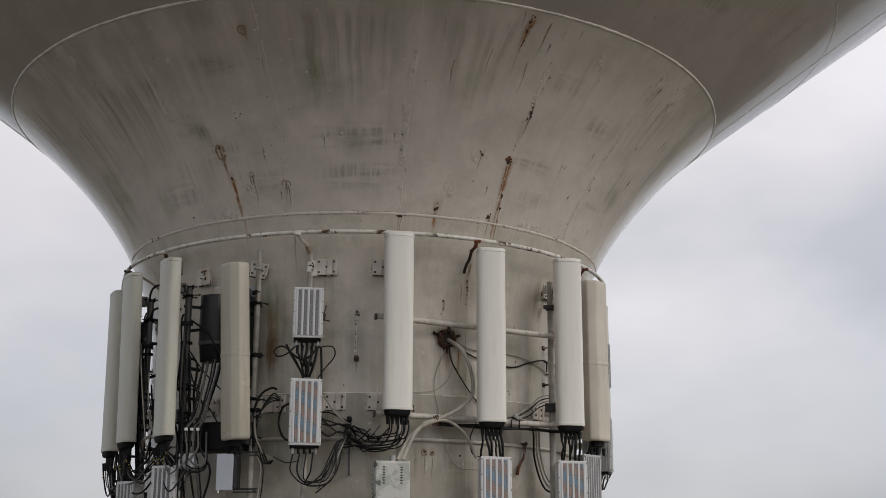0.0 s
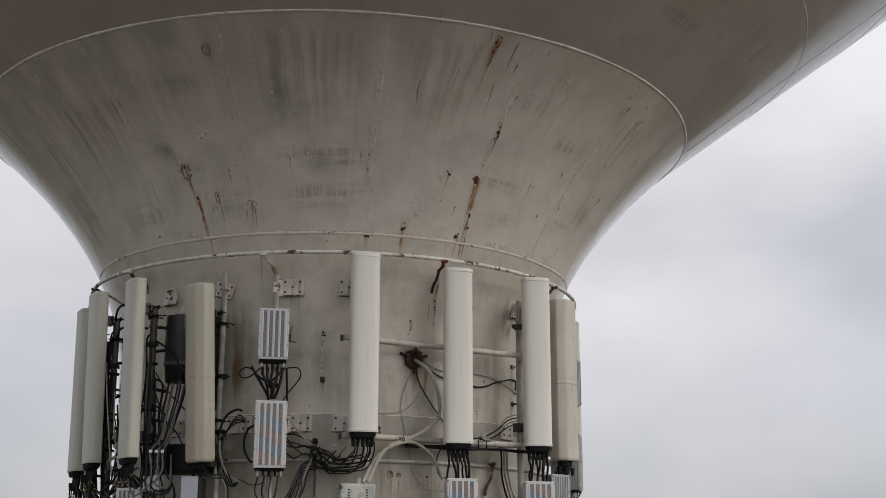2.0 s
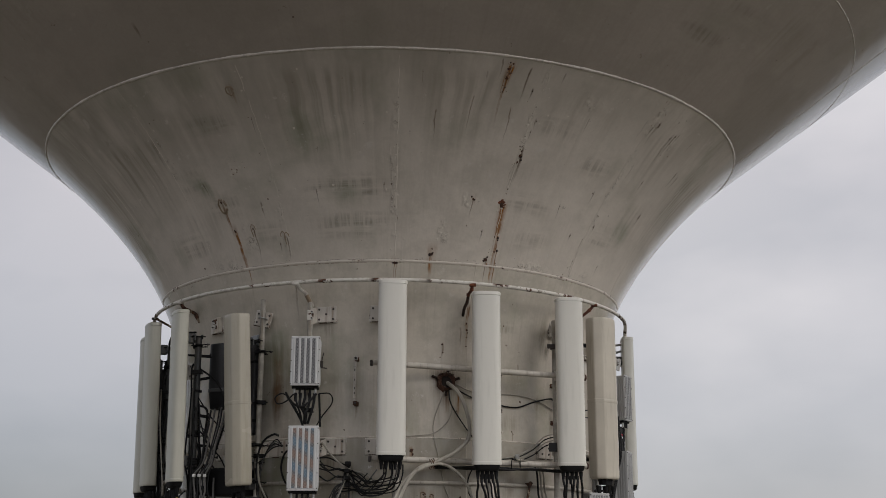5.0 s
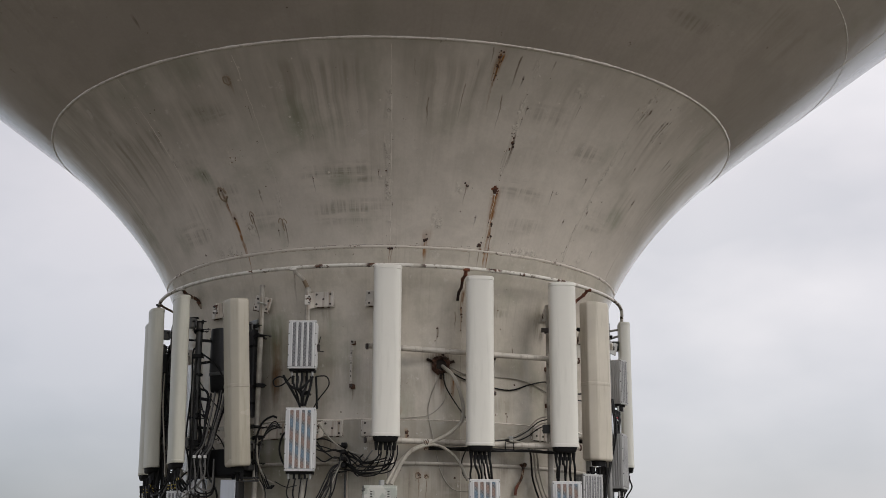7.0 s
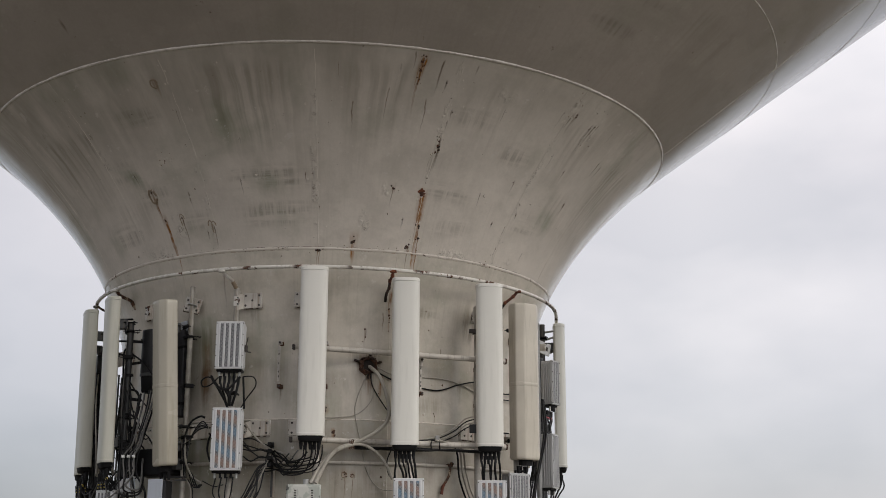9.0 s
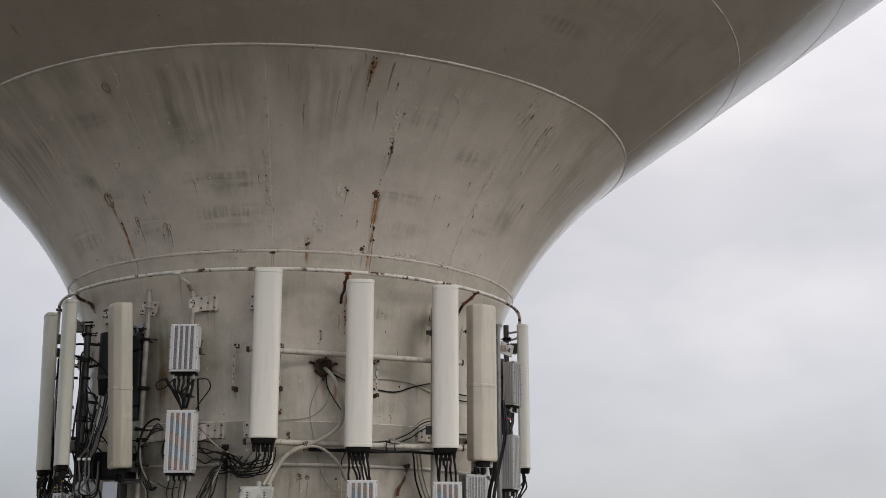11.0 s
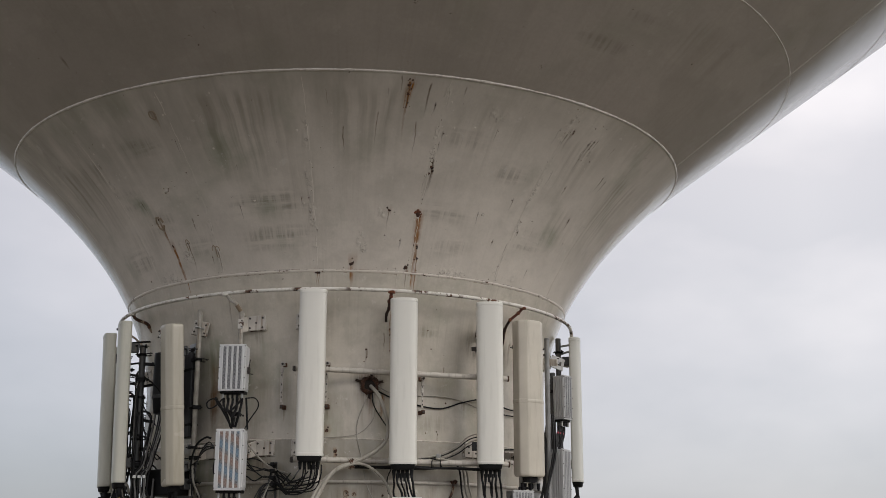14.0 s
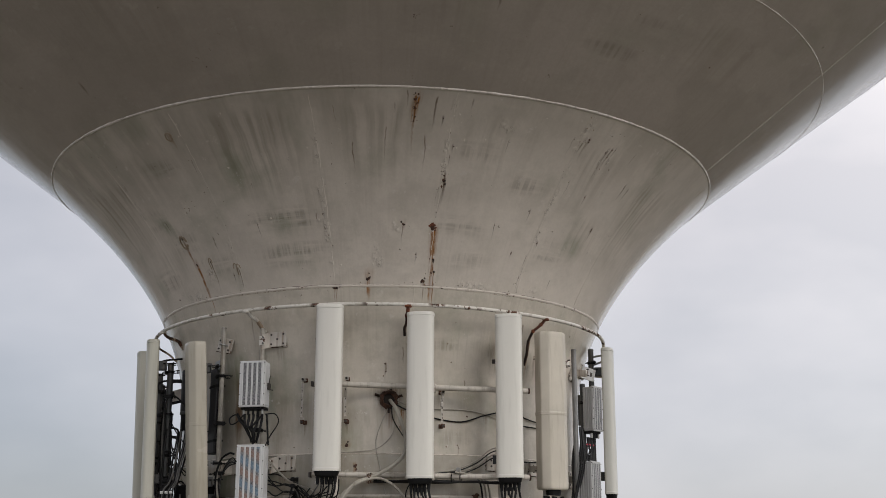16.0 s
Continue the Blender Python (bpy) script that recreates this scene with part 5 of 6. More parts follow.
# ---------------------------------------------------------------- radio units


def radio(m, label, w, d, h, mat_strip, fins=4, group="striped radio units", shell=None):
    """A remote radio unit: ribbed front with perforated strips, side flanges, dark bottom and connectors."""
    u = thing("radio_unit", m, label, "radio unit", group)
    part("body", box(bmesh.new(), (w * 0.94, d * 0.85, h), (0, 0.03, h / 2), 0.008), shell or M_RADIO, u)
    part("front_cover", box(bmesh.new(), (w, 0.03, h + 0.012), (0, -d / 2 + 0.03, h / 2), 0.008), M_COOLGREY if shell else M_RADIO, u)
    step = w * 0.86 / (fins * 2 + 1)
    for i in range(fins):
        x = -w * 0.43 + step * (1.5 + 2 * i)
        part("vent_strip", box(bmesh.new(), (step * 1.12, 0.006, h * 0.93), (x, -d / 2 + 0.0125, h / 2), 0.001), mat_strip, u, "perforated grey strip")
    for i in range(fins + 1):
        x = -w * 0.43 + step * (0.5 + 2 * i)
        part("rib", box(bmesh.new(), (step * 0.72, 0.014, h * 0.95), (x, -d / 2 + 0.012, h / 2), 0.004), M_COOLGREY if shell else M_RADIO, u)
    for sx in (-1, 1):
        for k in (0.03, 0.27, 0.5, 0.73, 0.97):
            part("screw", rod(bmesh.new(), (sx * w * 0.475, -d / 2 + 0.016, h * k), (sx * w * 0.475, -d / 2 + 0.008, h * k), 0.006, 6), M_BOLT, u)
        for k in range(5):
            part("side_fin", box(bmesh.new(), (0.016, 0.012, h * 0.9), (sx * w * 0.475, -d * 0.28 + d * 0.17 * k, h / 2), 0.002), shell or M_RADIO, u)
    part("bottom_tray", box(bmesh.new(), (w * 0.9, d * 0.8, 0.03), (0, 0.03, -0.014), 0.006), M_BLACK, u, "black bottom tray")
    for i in range(5):
        x = w * (-0.36 + 0.18 * i)
        part("connector", rod(bmesh.new(), (x, -0.01, -0.028), (x, -0.01, -0.085), 0.013, 10), M_STEEL if i in (0, 4) else M_BLACK, u, "", True)
    part("mount_bracket", box(bmesh.new(), (0.10, 0.13, h * 0.7), (0, d * 0.5 + 0.065, h / 2), 0.005), M_DULLPIPE, u)
    return u


upper = radio(pose(-0.60, -2.965, 2.195, 0, 0, 4), "light grey radio unit with perforated vertical strips on a pipe", 0.31, 0.20, 0.52, M_GRILLE, 4)
bm = box(bmesh.new(), (0.03, 0.05, 0.07), (0.17, 0.02, 0.24), 0.006)
rod(bm, (0.16, 0.0, 0.20), (0.23, -0.01, 0.19), 0.006, 6)
rod(bm, (0.17, 0.02, 0.28), (0.19, 0.0, 0.36), 0.006, 6)
part("latch", bm, M_BOLT, upper, "dark side latch")
radio(pose(-0.598, -2.95, 1.092, 0, 0, 5), "light grey radio unit with blue and orange moire painted on strips", 0.325, 0.20, 0.668, M_MOIRE, 4)
radio(pose(1.375, -2.72, 0.34, 0, 0, 8), "light grey radio unit with painted moire strips below an antenna", 0.33, 0.17, 0.668, M_MOIRE, 4)
radio(pose(2.26, -2.205, 0.35, 0, 0, 8), "light grey radio unit with painted moire strips below an antenna", 0.33, 0.17, 0.668, M_MOIRE, 4)
radio(pose(2.965, -0.53, 2.085, 0, 0, 62), "grey finned radio unit seen edge-on on a pipe", 0.20, 0.16, 0.555, M_GRILLE, 3, "side radio units", M_COOLGREY)
radio(pose(2.93, -0.70, 1.03, 0, 0, 74), "grey finned radio unit seen edge-on on a pipe", 0.28, 0.18, 0.66, M_GRILLE, 4, "side radio units", M_COOLGREY)
radio(pose(2.53, -1.76, 0.47, 0, 0, 40), "grey perforated radio unit below the beige antenna", 0.30, 0.16, 0.66, M_GRILLE, 6, "side radio units", M_MIDGREY)
radio(pose(-2.03, -2.50, 0.25, 0, 0, -30), "light grey ribbed radio unit low on a dark pipe", 0.30, 0.17, 0.655, M_GRILLE, 4, "low radio units")
radio(pose(-2.52, -1.86, 0.13, 0, 0, -38), "light grey ribbed radio unit low on a dark pipe", 0.27, 0.17, 0.655, M_GRILLE, 4, "low radio units")

# dark round-cornered radio behind the beige antenna
dark = thing("radio_unit", pose(-1.655, -2.40, 2.24, 0, 0, -25), "dark grey round-cornered radio unit tucked behind an antenna", "radio unit")
plan = outline(0.255, 0.20, 3.5)
part("body", loft([ring_at(plan, z, k) for z, k in ((0, 0.97), (0.02, 1.0), (0.27, 1.0), (0.49, 1.0), (0.51, 0.95), (0.515, 0.8))]), M_DARK, dark, "", True)
part("bottom_rim", loft([ring_at(plan, -0.035, 0.98), ring_at(plan, -0.03, 1.03), ring_at(plan, 0.0, 1.03), ring_at(plan, 0.004, 0.98)]), M_DULLPIPE, dark, "scuffed metal rim", True)
part("base", loft([ring_at(plan, z, k) for z, k in ((-0.22, 0.74), (-0.21, 0.82), (-0.10, 0.9), (-0.034, 0.94))]), M_BLACK, dark, "black base", True)
part("mount_bracket", box(bmesh.new(), (0.1, 0.14, 0.08), (0.02, 0.12, 0.58), 0.01), M_PLATE, dark)
part("mount_arm", box(bmesh.new(), (0.05, 0.05, 0.3), (0.02, 0.09, 0.55), 0.01), M_PLATE, dark)

# black box fills the shadowed gap here; its blackness stands for shade
low = thing("radio_unit", pose(-1.42, -2.55, 1.06, 0, 0, -28), "black box standing for the shadow below the beige antenna", "radio unit")
part("body", box(bmesh.new(), (0.55, 0.28, 0.30), (-0.05, 0, 0.15), 0.02), M_BLACK, low)
part("mount_bracket", box(bmesh.new(), (0.08, 0.12, 0.12), (0.25, -0.02, 0.12), 0.006), M_DULLPIPE, low)

behind = thing("radio_unit", pose(-1.28, -2.50, 1.72, 0, 0, -46), "slim dark radio unit clamped between beige antenna and pipe", "radio unit")
part("body", box(bmesh.new(), (0.23, 0.10, 1.02), (0.0, 0.0, 0.51), 0.014), M_DARK, behind)
for k in range(4):
    part("side_fin", box(bmesh.new(), (0.006, 0.012, 0.9), (0.117, -0.036 + 0.024 * k, 0.5), 0.002), M_DARK, behind)
part("bracket", box(bmesh.new(), (0.15, 0.07, 0.12), (0.06, 0.0, 1.045), 0.012), M_BLUEGREY, behind, "blue-grey top bracket")
part("bracket_bolt", rod(bmesh.new(), (0.10, -0.03, 1.03), (0.10, -0.06, 1.03), 0.012, 6), M_BOLT, behind)
for k in (0.15, 0.8):
    part("strap", box(bmesh.new(), (0.245, 0.115, 0.03), (0, 0, 1.0 * k), 0.004), M_BLACK, behind)

small = thing("equipment_box", pose(-1.385, -2.80, 0.645, 0, 0, -12), "small light blue-grey box clamped to a pipe", "equipment box")
part("cover", box(bmesh.new(), (0.175, 0.022, 0.365), (0, -0.06, 0.18), 0.006), M_BLUEGREY, small)
part("body", box(bmesh.new(), (0.165, 0.15, 0.33), (0.035, 0.03, 0.18), 0.006), M_DARK, small)
for z in (0.0, 0.37):
    part("clamp", box(bmesh.new(), (0.25, 0.035, 0.018), (0.19, 0.04, z - 0.016), 0.004), M_DULLPIPE, small)
    part("clamp", box(bmesh.new(), (0.25, 0.035, 0.018), (0.19, 0.04, z + 0.016), 0.004), M_DARK, small)
    part("clamp_bolt", rod(bmesh.new(), (0.30, 0.03, z), (0.30, -0.02, z), 0.01, 6), M_BOLT, small)
part("knob", rod(bmesh.new(), (-0.06, -0.06, -0.0), (-0.06, -0.06, -0.03), 0.012, 8), M_LABEL, small)

jb = thing("junction_box", pose(0.287, -3.06, 0.33, 0, 0, 9.5), "weathered junction box with peeling grey-green paint", "junction box")
part("body", box(bmesh.new(), (0.365, 0.20, 0.60), (0, 0.02, 0.30), 0.012), M_PEEL, jb)
part("lid", box(bmesh.new(), (0.345, 0.02, 0.57), (0, -0.085, 0.30), 0.008), M_PEEL, jb)
for x in (-0.09, 0.09):
    for k in range(7):
        part("vent_slot", box(bmesh.new(), (0.022, 0.006, 0.012), (x, -0.0965, 0.535 - 0.026 * k), 0.001), M_BOLT, jb)
for k in range(12):
    part("rivet", rod(bmesh.new(), (-0.178, -0.0, 0.55 - 0.045 * k), (-0.19, -0.0, 0.55 - 0.045 * k), 0.006, 6), M_BOLT, jb)
part("hasp", box(bmesh.new(), (0.10, 0.014, 0.04), (0.06, -0.097, 0.22), 0.004), M_PLATE, jb)
part("conduit_boss", rod(bmesh.new(), (0.02, 0.02, 0.59), (0.02, 0.02, 0.66), 0.03, 12), M_STEEL, jb, "", True)

# ---------------------------------------------------------------- clamps and small steel on the upright pipes


def pipe_clamp(x, y, z, r, turn, mat=None, long=0.16, seed=0):
    """A split clamp: a band round the pipe, a crooked jaw plate and two studs with nuts."""
    rnd = random.Random(seed)
    c = thing("pipe_clamp", pose(x, y, z, rnd.uniform(-4, 4), rnd.uniform(-5, 5), turn + rnd.uniform(-14, 14)), "dark bolted clamp on a mounting pipe", "clamp", "pipe clamps")
    mat = mat or M_BLACK
    h = rnd.uniform(0.014, 0.024)
    part("band", lathe([(r * 0.98, -h), (r * 1.13, -h), (r * 1.2, -h * 0.4), (r * 1.2, h * 0.4), (r * 1.13, h), (r * 0.98, h)], 16), mat, c, "", True)
    part("jaw", box(bmesh.new(), (2.5 * r, 0.016, 0.045), (0, -r - 0.014, 0), 0.005), mat, c)
    for sx in (-1, 1):
        e = long * rnd.uniform(0.45, 1.0)
        part("stud", rod(bmesh.new(), (sx * r * 1.3, -r - rnd.uniform(0.025, 0.045), 0), (sx * r * 1.3, e, rnd.uniform(-0.008, 0.008)), 0.006, 8), mat, c)
        part("nut", rod(bmesh.new(), (sx * r * 1.3, e - 0.03, 0), (sx * r * 1.3, e - 0.016, 0), 0.0125, 6), M_BOLT, c)
    return c


for x, y, turn, zs in ((-1.155, -2.648, -50, (2.62, 2.06, 1.60, 1.48, 1.2)), (-1.905, -2.50, -75, (2.72, 2.42, 1.72, 1.42)), (-2.44, -1.73, -75, (2.6, 2.3, 1.7, 1.45)), (-2.79, -0.98, -75, (2.5, 1.5)),
                       (2.225, -2.08, 8, (2.85, 1.72, 1.55)), (2.825, -0.50, 80, (2.45, 1.5)), (2.86, 0.10, 98, (3.05, 1.6)), (-0.60, -2.78, 13, (1.95,))):
    for i, z in enumerate(zs):
        pipe_clamp(x, y, z, 0.04, turn + (90 if i % 2 else 0), None, 0.15 if x < 0 else 0.07, int(abs(x) * 100 + z * 10))

arm = thing("tilt_arm", pose(2.86, 0.10, 3.10, 0, 0, 98), "galvanised tilt arm between pipe and antenna", "bracket")
part("link", rod(bmesh.new(), (0, 0, 0.03), (0, -0.24, 0.07), 0.014, 8), M_STEEL, arm)
part("link", rod(bmesh.new(), (0, 0, -0.08), (0, -0.24, 0.0), 0.014, 8), M_STEEL, arm)
plate = thing("bolted_plate", pose(2.88, -0.36, 2.84, 0, 14, 40), "galvanised tilted plate with two slots", "bracket")
part("plate", box(bmesh.new(), (0.20, 0.02, 0.16), (0, 0, 0), 0.004), M_STEEL, plate)
for x in (-0.03, 0.04):
    part("slot", box(bmesh.new(), (0.03, 0.006, 0.055), (x, -0.012, 0.0), 0.002), M_BOLT, plate)

# bent black conduits from the dark pipes to the shaft
for at, pts in (((-2.44, -1.73, 2.80), ((0, 0, 0), (0.0, -0.08, 0.05), (0.03, -0.11, 0.14), (0.10, -0.10, 0.19), (0.25, 0.0, 0.22), (0.40, 0.10, 0.24))), ((-2.44, -1.73, 2.62), ((0, 0, 0), (0.04, -0.12, 0.01), (0.07, -0.14, 0.08), (0.18, -0.06, 0.12), (0.36, 0.09, 0.13)))):
    con = thing("conduit", Matrix.Translation(at), "bent black conduit between a pipe and the shaft", "conduit", "bent conduits")
    part("tube", tube([Vector(p) for p in pts], 0.013, 8, 5), M_BLACK, con, "", True)
    part("gland", rod(bmesh.new(), (0, 0, -0.03), (0, 0, 0.03), 0.022, 10), M_BLACK, con, "", True)

# slim dark unit beside a dark pipe
slim = thing("radio_unit", pose(-2.56, -1.62, 1.35, 0, 0, -62), "slim dark unit strapped beside a dark pipe", "radio unit")
part("body", box(bmesh.new(), (0.10, 0.08, 1.25), (0, 0, 0.62), 0.01), M_DARK, slim)
for k in (0.25, 0.62, 1.0):
    part("strap", box(bmesh.new(), (0.17, 0.10, 0.03), (0.03, 0.0, k), 0.004), M_BLACK, slim)

# cable ladder round the far side
lad = thing("cable_ladder", pose(-2.66, -0.55, 0.2, 0, 0, -80), "dark thin cable ladder on the far side of the shaft", "cable ladder")
for x in (-0.12, 0.12):
    part("rail", rod(bmesh.new(), (x, 0, 0), (x, 0, 2.3), 0.012, 8), M_DULLPIPE, lad)
for k in range(14):
    part("rung", rod(bmesh.new(), (-0.12, 0, 0.12 + 0.16 * k), (0.12, 0, 0.12 + 0.16 * k), 0.008, 6), M_DULLPIPE, lad)
for k in (0.3, 2.0):
    part("stay", box(bmesh.new(), (0.03, 0.2, 0.03), (0, 0.1, k), 0.003), M_DULLPIPE, lad)

# ---------------------------------------------------------------- cables


def bundle(name, at, label, group=""):
    b = thing(name, Matrix.Translation(at), label, "cables", group)
    return b


def cable(parent, pts, r, mat, label=""):
    o = parent.matrix_basis.translation
    return part("cable", tube([Vector(p) - o for p in pts], r, 8, 6), mat, parent, label, True)


def S(az, r, z):
    """A point of a cable; those that lie against the shaft are kept clear of it."""
    return spot(az, max(r, radius_at(z) + 0.018) if r < 2.7 else r, z)


big = bundle("feeder_cables", S(15.1, 2.86, 1.39), "thick grey feeder cables looping from the rusty opening")
cable(big, [spot(19.4, 2.60, 2.31), S(19.8, 2.71, 2.265), S(20.9, 2.87, 2.16), S(21.9, 2.95, 2.0), S(22.9, 2.95, 1.80), S(22.5, 2.95, 1.64), S(20.2, 2.93, 1.52), S(17.7, 2.92, 1.445), S(15.4, 2.92, 1.39), S(12.3, 2.93, 1.33), S(9.9, 2.98, 1.20), S(7.6, 3.05, 0.95)], 0.0215, M_GREYCABLE)
cable(big, [S(6.6, 3.06, 0.95), S(8.9, 2.98, 1.17), S(11.7, 2.95, 1.30), S(15.3, 2.93, 1.375), S(18.0, 2.91, 1.37), S(20.7, 2.90, 1.29), S(22.7, 2.89, 1.175), S(24.3, 2.89, 1.01)], 0.0165, M_GREYCABLE)
cable(big, [S(19.4, 2.56, 2.23), S(16.8, 2.62, 1.93), S(16.3, 2.60, 1.74), S(17.6, 2.60, 1.48), S(19.4, 2.60, 1.12), S(22.4, 2.64, 0.93), S(26.2, 2.75, 0.90)], 0.0048, M_GREYCABLE, "thin grey wire")
cable(big, [S(20.2, 2.58, 2.22), S(20.6, 2.60, 1.94), S(17.2, 2.58, 1.75), S(12.3, 2.57, 1.70), S(5, 2.57, 1.69)], 0.0045, M_GREYCABLE, "thin grey wire")
cable(big, [S(20.0, 2.58, 2.22), S(20.4, 2.67, 2.07), S(22.9, 2.67, 1.88), S(26.6, 2.66, 1.67), S(29.0, 2.64, 1.58)], 0.007, M_RUBBER, "thin black cable")
cable(big, [S(20.0, 2.58, 2.26), S(26.2, 2.64, 2.13), S(29.5, 2.63, 2.10), S(37.7, 2.62, 2.06), S(44.3, 2.65, 2.15), S(49.9, 2.70, 2.20), S(51.8, 2.66, 2.09)], 0.0085, M_RUBBER, "thin black cable")
cable(big, [S(20.0, 2.58, 2.32), S(26.2, 2.62, 2.20), S(38.0, 2.61, 2.20), S(45.0, 2.62, 2.16), S(51.5, 2.62, 2.07)], 0.0065, M_GREYCABLE, "thin grey wire")
for k in range(3):
    o = S(15.1, 2.885, 1.375) - big.matrix_basis.translation
    part("clip", tube([o + Vector((0.02 * k - 0.02 + 0.01 * math.sin(3 * q), 0.058 * math.cos(q), 0.052 * math.sin(q) + 0.006 * k)) for q in [radians(36 * j) for j in range(10)]], 0.0055, 6, 0, True), M_SCAR, big, "rusty cable clip")
cable(big, [S(50.5, 2.66, 2.2), S(55.0, 2.665, 2.2), S(58.0, 2.67, 2.16), S(62.5, 2.68, 2.13), S(68.0, 2.7, 2.16)], 0.0085, M_RUBBER, "thin black cable")
cable(big, [S(51.5, 2.66, 2.06), S(57.0, 2.67, 2.065), S(62.5, 2.675, 2.06), S(68.0, 2.7, 2.07)], 0.0075, M_RUBBER, "thin black cable")
cable(big, [S(53.0, 2.68, 1.66), S(58.0, 2.68, 1.64), S(64.0, 2.7, 1.66)], 0.0085, M_RUBBER, "thin black cable")

grey = bundle("cable_run", S(44, 2.8, 1.6), "grey cables rising along the crossbar to a pipe")
for k in range(4):
    d = 0.03 * k
    cable(grey, [S(30.0, 2.82, 1.43 + d * 0.3), S(36.0, 2.80, 1.45 + d * 0.7), S(41.0, 2.78, 1.53 + d), S(44.6, 2.80, 1.64 + d * 1.2), S(48.1, 2.88, 1.70 + d)], 0.0068, M_GREYCABLE if k % 2 else M_RUBBER)
for k in range(3):
    cable(grey, [S(33.2 + k, 2.92, 1.46), S(40.5 + 0.9 * k, 2.84, 1.40), S(43.0 + k, 2.77, 1.05 + 0.04 * k), S(46.0 + 0.6 * k, 2.80, 0.74 + 0.05 * k), S(48.8, 2.95, 0.71 + 0.03 * k)], 0.011, M_GREYCABLE if k else M_RUBBER)
for az in (35.6,):
    part("clip", box(bmesh.new(), (0.05, 0.06, 0.12), S(az, 2.84, 1.46) - grey.matrix_basis.translation, 0.01), M_STEEL, grey)


def jumpers(x, y, z, turn, w, x2, y2, z2, w2, n, seed, label, sag=0.05, mat=None, thick=0.011):
    """Short black jumper cables from an antenna's connectors down to a radio's top."""
    rnd = random.Random(seed)
    b = bundle("jumper_cables", (x, y, z), label, "jumper cables")
    c, s = math.cos(radians(turn)), math.sin(radians(turn))
    for i in range(n):
        k = -0.5 + i / (n - 1)
        k2 = k + rnd.uniform(-0.15, 0.15)
        a = Vector((x + c * w * k, y + s * w * k, z))
        e = Vector((x2 + c * w2 * k2, y2 + s * w2 * k2, z2))
        m1 = a.lerp(e, 0.35) + Vector((rnd.uniform(-sag, sag), rnd.uniform(-0.06, 0.0), -0.02))
        m2 = a.lerp(e, 0.7) + Vector((rnd.uniform(-sag, sag), rnd.uniform(-0.06, 0.02), 0))
        cable(b, [a, a - Vector((0, 0, 0.05)), m1, m2, e], thick * rnd.uniform(0.85, 1.2), mat or M_RUBBER)
        if "tape" in label and i % 2 == 0:
            tape = M_REDTAPE if "red" in label else M_TAPE
            q = a.lerp(m1, 0.55) - Vector((x, y, z)) + Vector((0, 0, -0.02))
            part("tape_mark", rod(bmesh.new(), q, q + (m1 - a).normalized() * 0.022, thick * 1.35, 8), tape, b, "coloured tape mark")
        if rnd.random() < 0.5:
            part("boot", rod(bmesh.new(), a - Vector((x, y, z)), a - Vector((x, y, z)) - Vector((0, 0, 0.09)), 0.018, 8, 0.013), M_BLACK, b)
    return b


jumpers(1.338, -2.80, 1.27, 8, 0.20, 1.375, -2.70, 0.99, 0.24, 6, 1, "black jumper cables between antenna and radio unit", 0.008, None, 0.0115)
jumpers(2.25, -2.29, 1.29, 8, 0.20, 2.26, -2.19, 1.0, 0.24, 6, 2, "black jumper cables between antenna and radio unit", 0.008, None, 0.0115)
jumpers(-0.60, -2.96, 2.12, 13, 0.20, -0.60, -2.92, 1.80, 0.05, 5, 3, "black jumper cables between two radio units", 0.02, None, 0.013)
jumpers(-2.09, -2.55, 1.12, -62, 0.22, -1.98, -2.46, 0.86, 0.2, 7, 4, "black jumper cables with yellow tape marks", 0.06)
jumpers(-2.615, -1.775, 1.12, -62, 0.22, -2.52, -1.80, 0.72, 0.2, 7, 5, "black jumper cables with yellow tape marks", 0.06)
jumpers(-2.925, -1.01, 1.10, -66, 0.20, -2.80, -0.98, 0.6, 0.2, 6, 6, "black jumper cables hanging below an antenna", 0.05)
jumpers(2.93, -0.57, 2.0, 74, 0.2, 2.93, -0.70, 1.70, 0.15, 6, 7, "black jumper cables with red tape between radio units", 0.02)
jumpers(3.075, 0.09, 1.24, 98, 0.2, 2.96, -0.20, 0.85, 0.2, 5, 8, "black jumper cables hanging below an antenna", 0.06)
jumpers(2.60, -1.70, 1.22, 45, 0.16, 2.56, -1.70, 1.11, 0.2, 4, 9, "short black jumper cables below the beige antenna", 0.03)

loops = bundle("cable_loops", S(-12, 2.98, 2.0), "black cable loops beside the upper radio unit")
cable(loops, [S(-13.6, 3.04, 2.12), S(-15.5, 3.05, 2.03), S(-17.6, 3.02, 2.02), S(-18.3, 3.0, 2.09), S(-16.8, 2.98, 2.13), S(-14.8, 2.98, 2.05), S(-12.6, 2.95, 1.84)], 0.008, M_RUBBER)
cable(loops, [S(-9.0, 3.02, 2.11), S(-11.5, 3.07, 1.97), S(-14.2, 3.06, 2.03), S(-15.6, 3.03, 2.13), S(-14.9, 3.0, 2.05), S(-12.8, 2.97, 1.86), S(-12.4, 2.92, 1.77)], 0.013, M_RUBBER)
cable(loops, [S(-8.5, 3.02, 2.11), S(-6.4, 2.98, 2.11), S(-6.2, 2.92, 2.02), S(-8.6, 2.88, 1.88), S(-10.2, 2.86, 1.76)], 0.007, M_RUBBER)
cable(loops, [S(-8.9, 2.95, 2.12), S(-8.8, 2.93, 1.95), S(-8.8, 2.9, 1.77)], 0.012, M_RUBBER)

trunk = bundle("cable_bundle", S(-3, 2.75, 1.23), "black cables clipped to a post, looping to a radio unit")
rnd = random.Random(11)
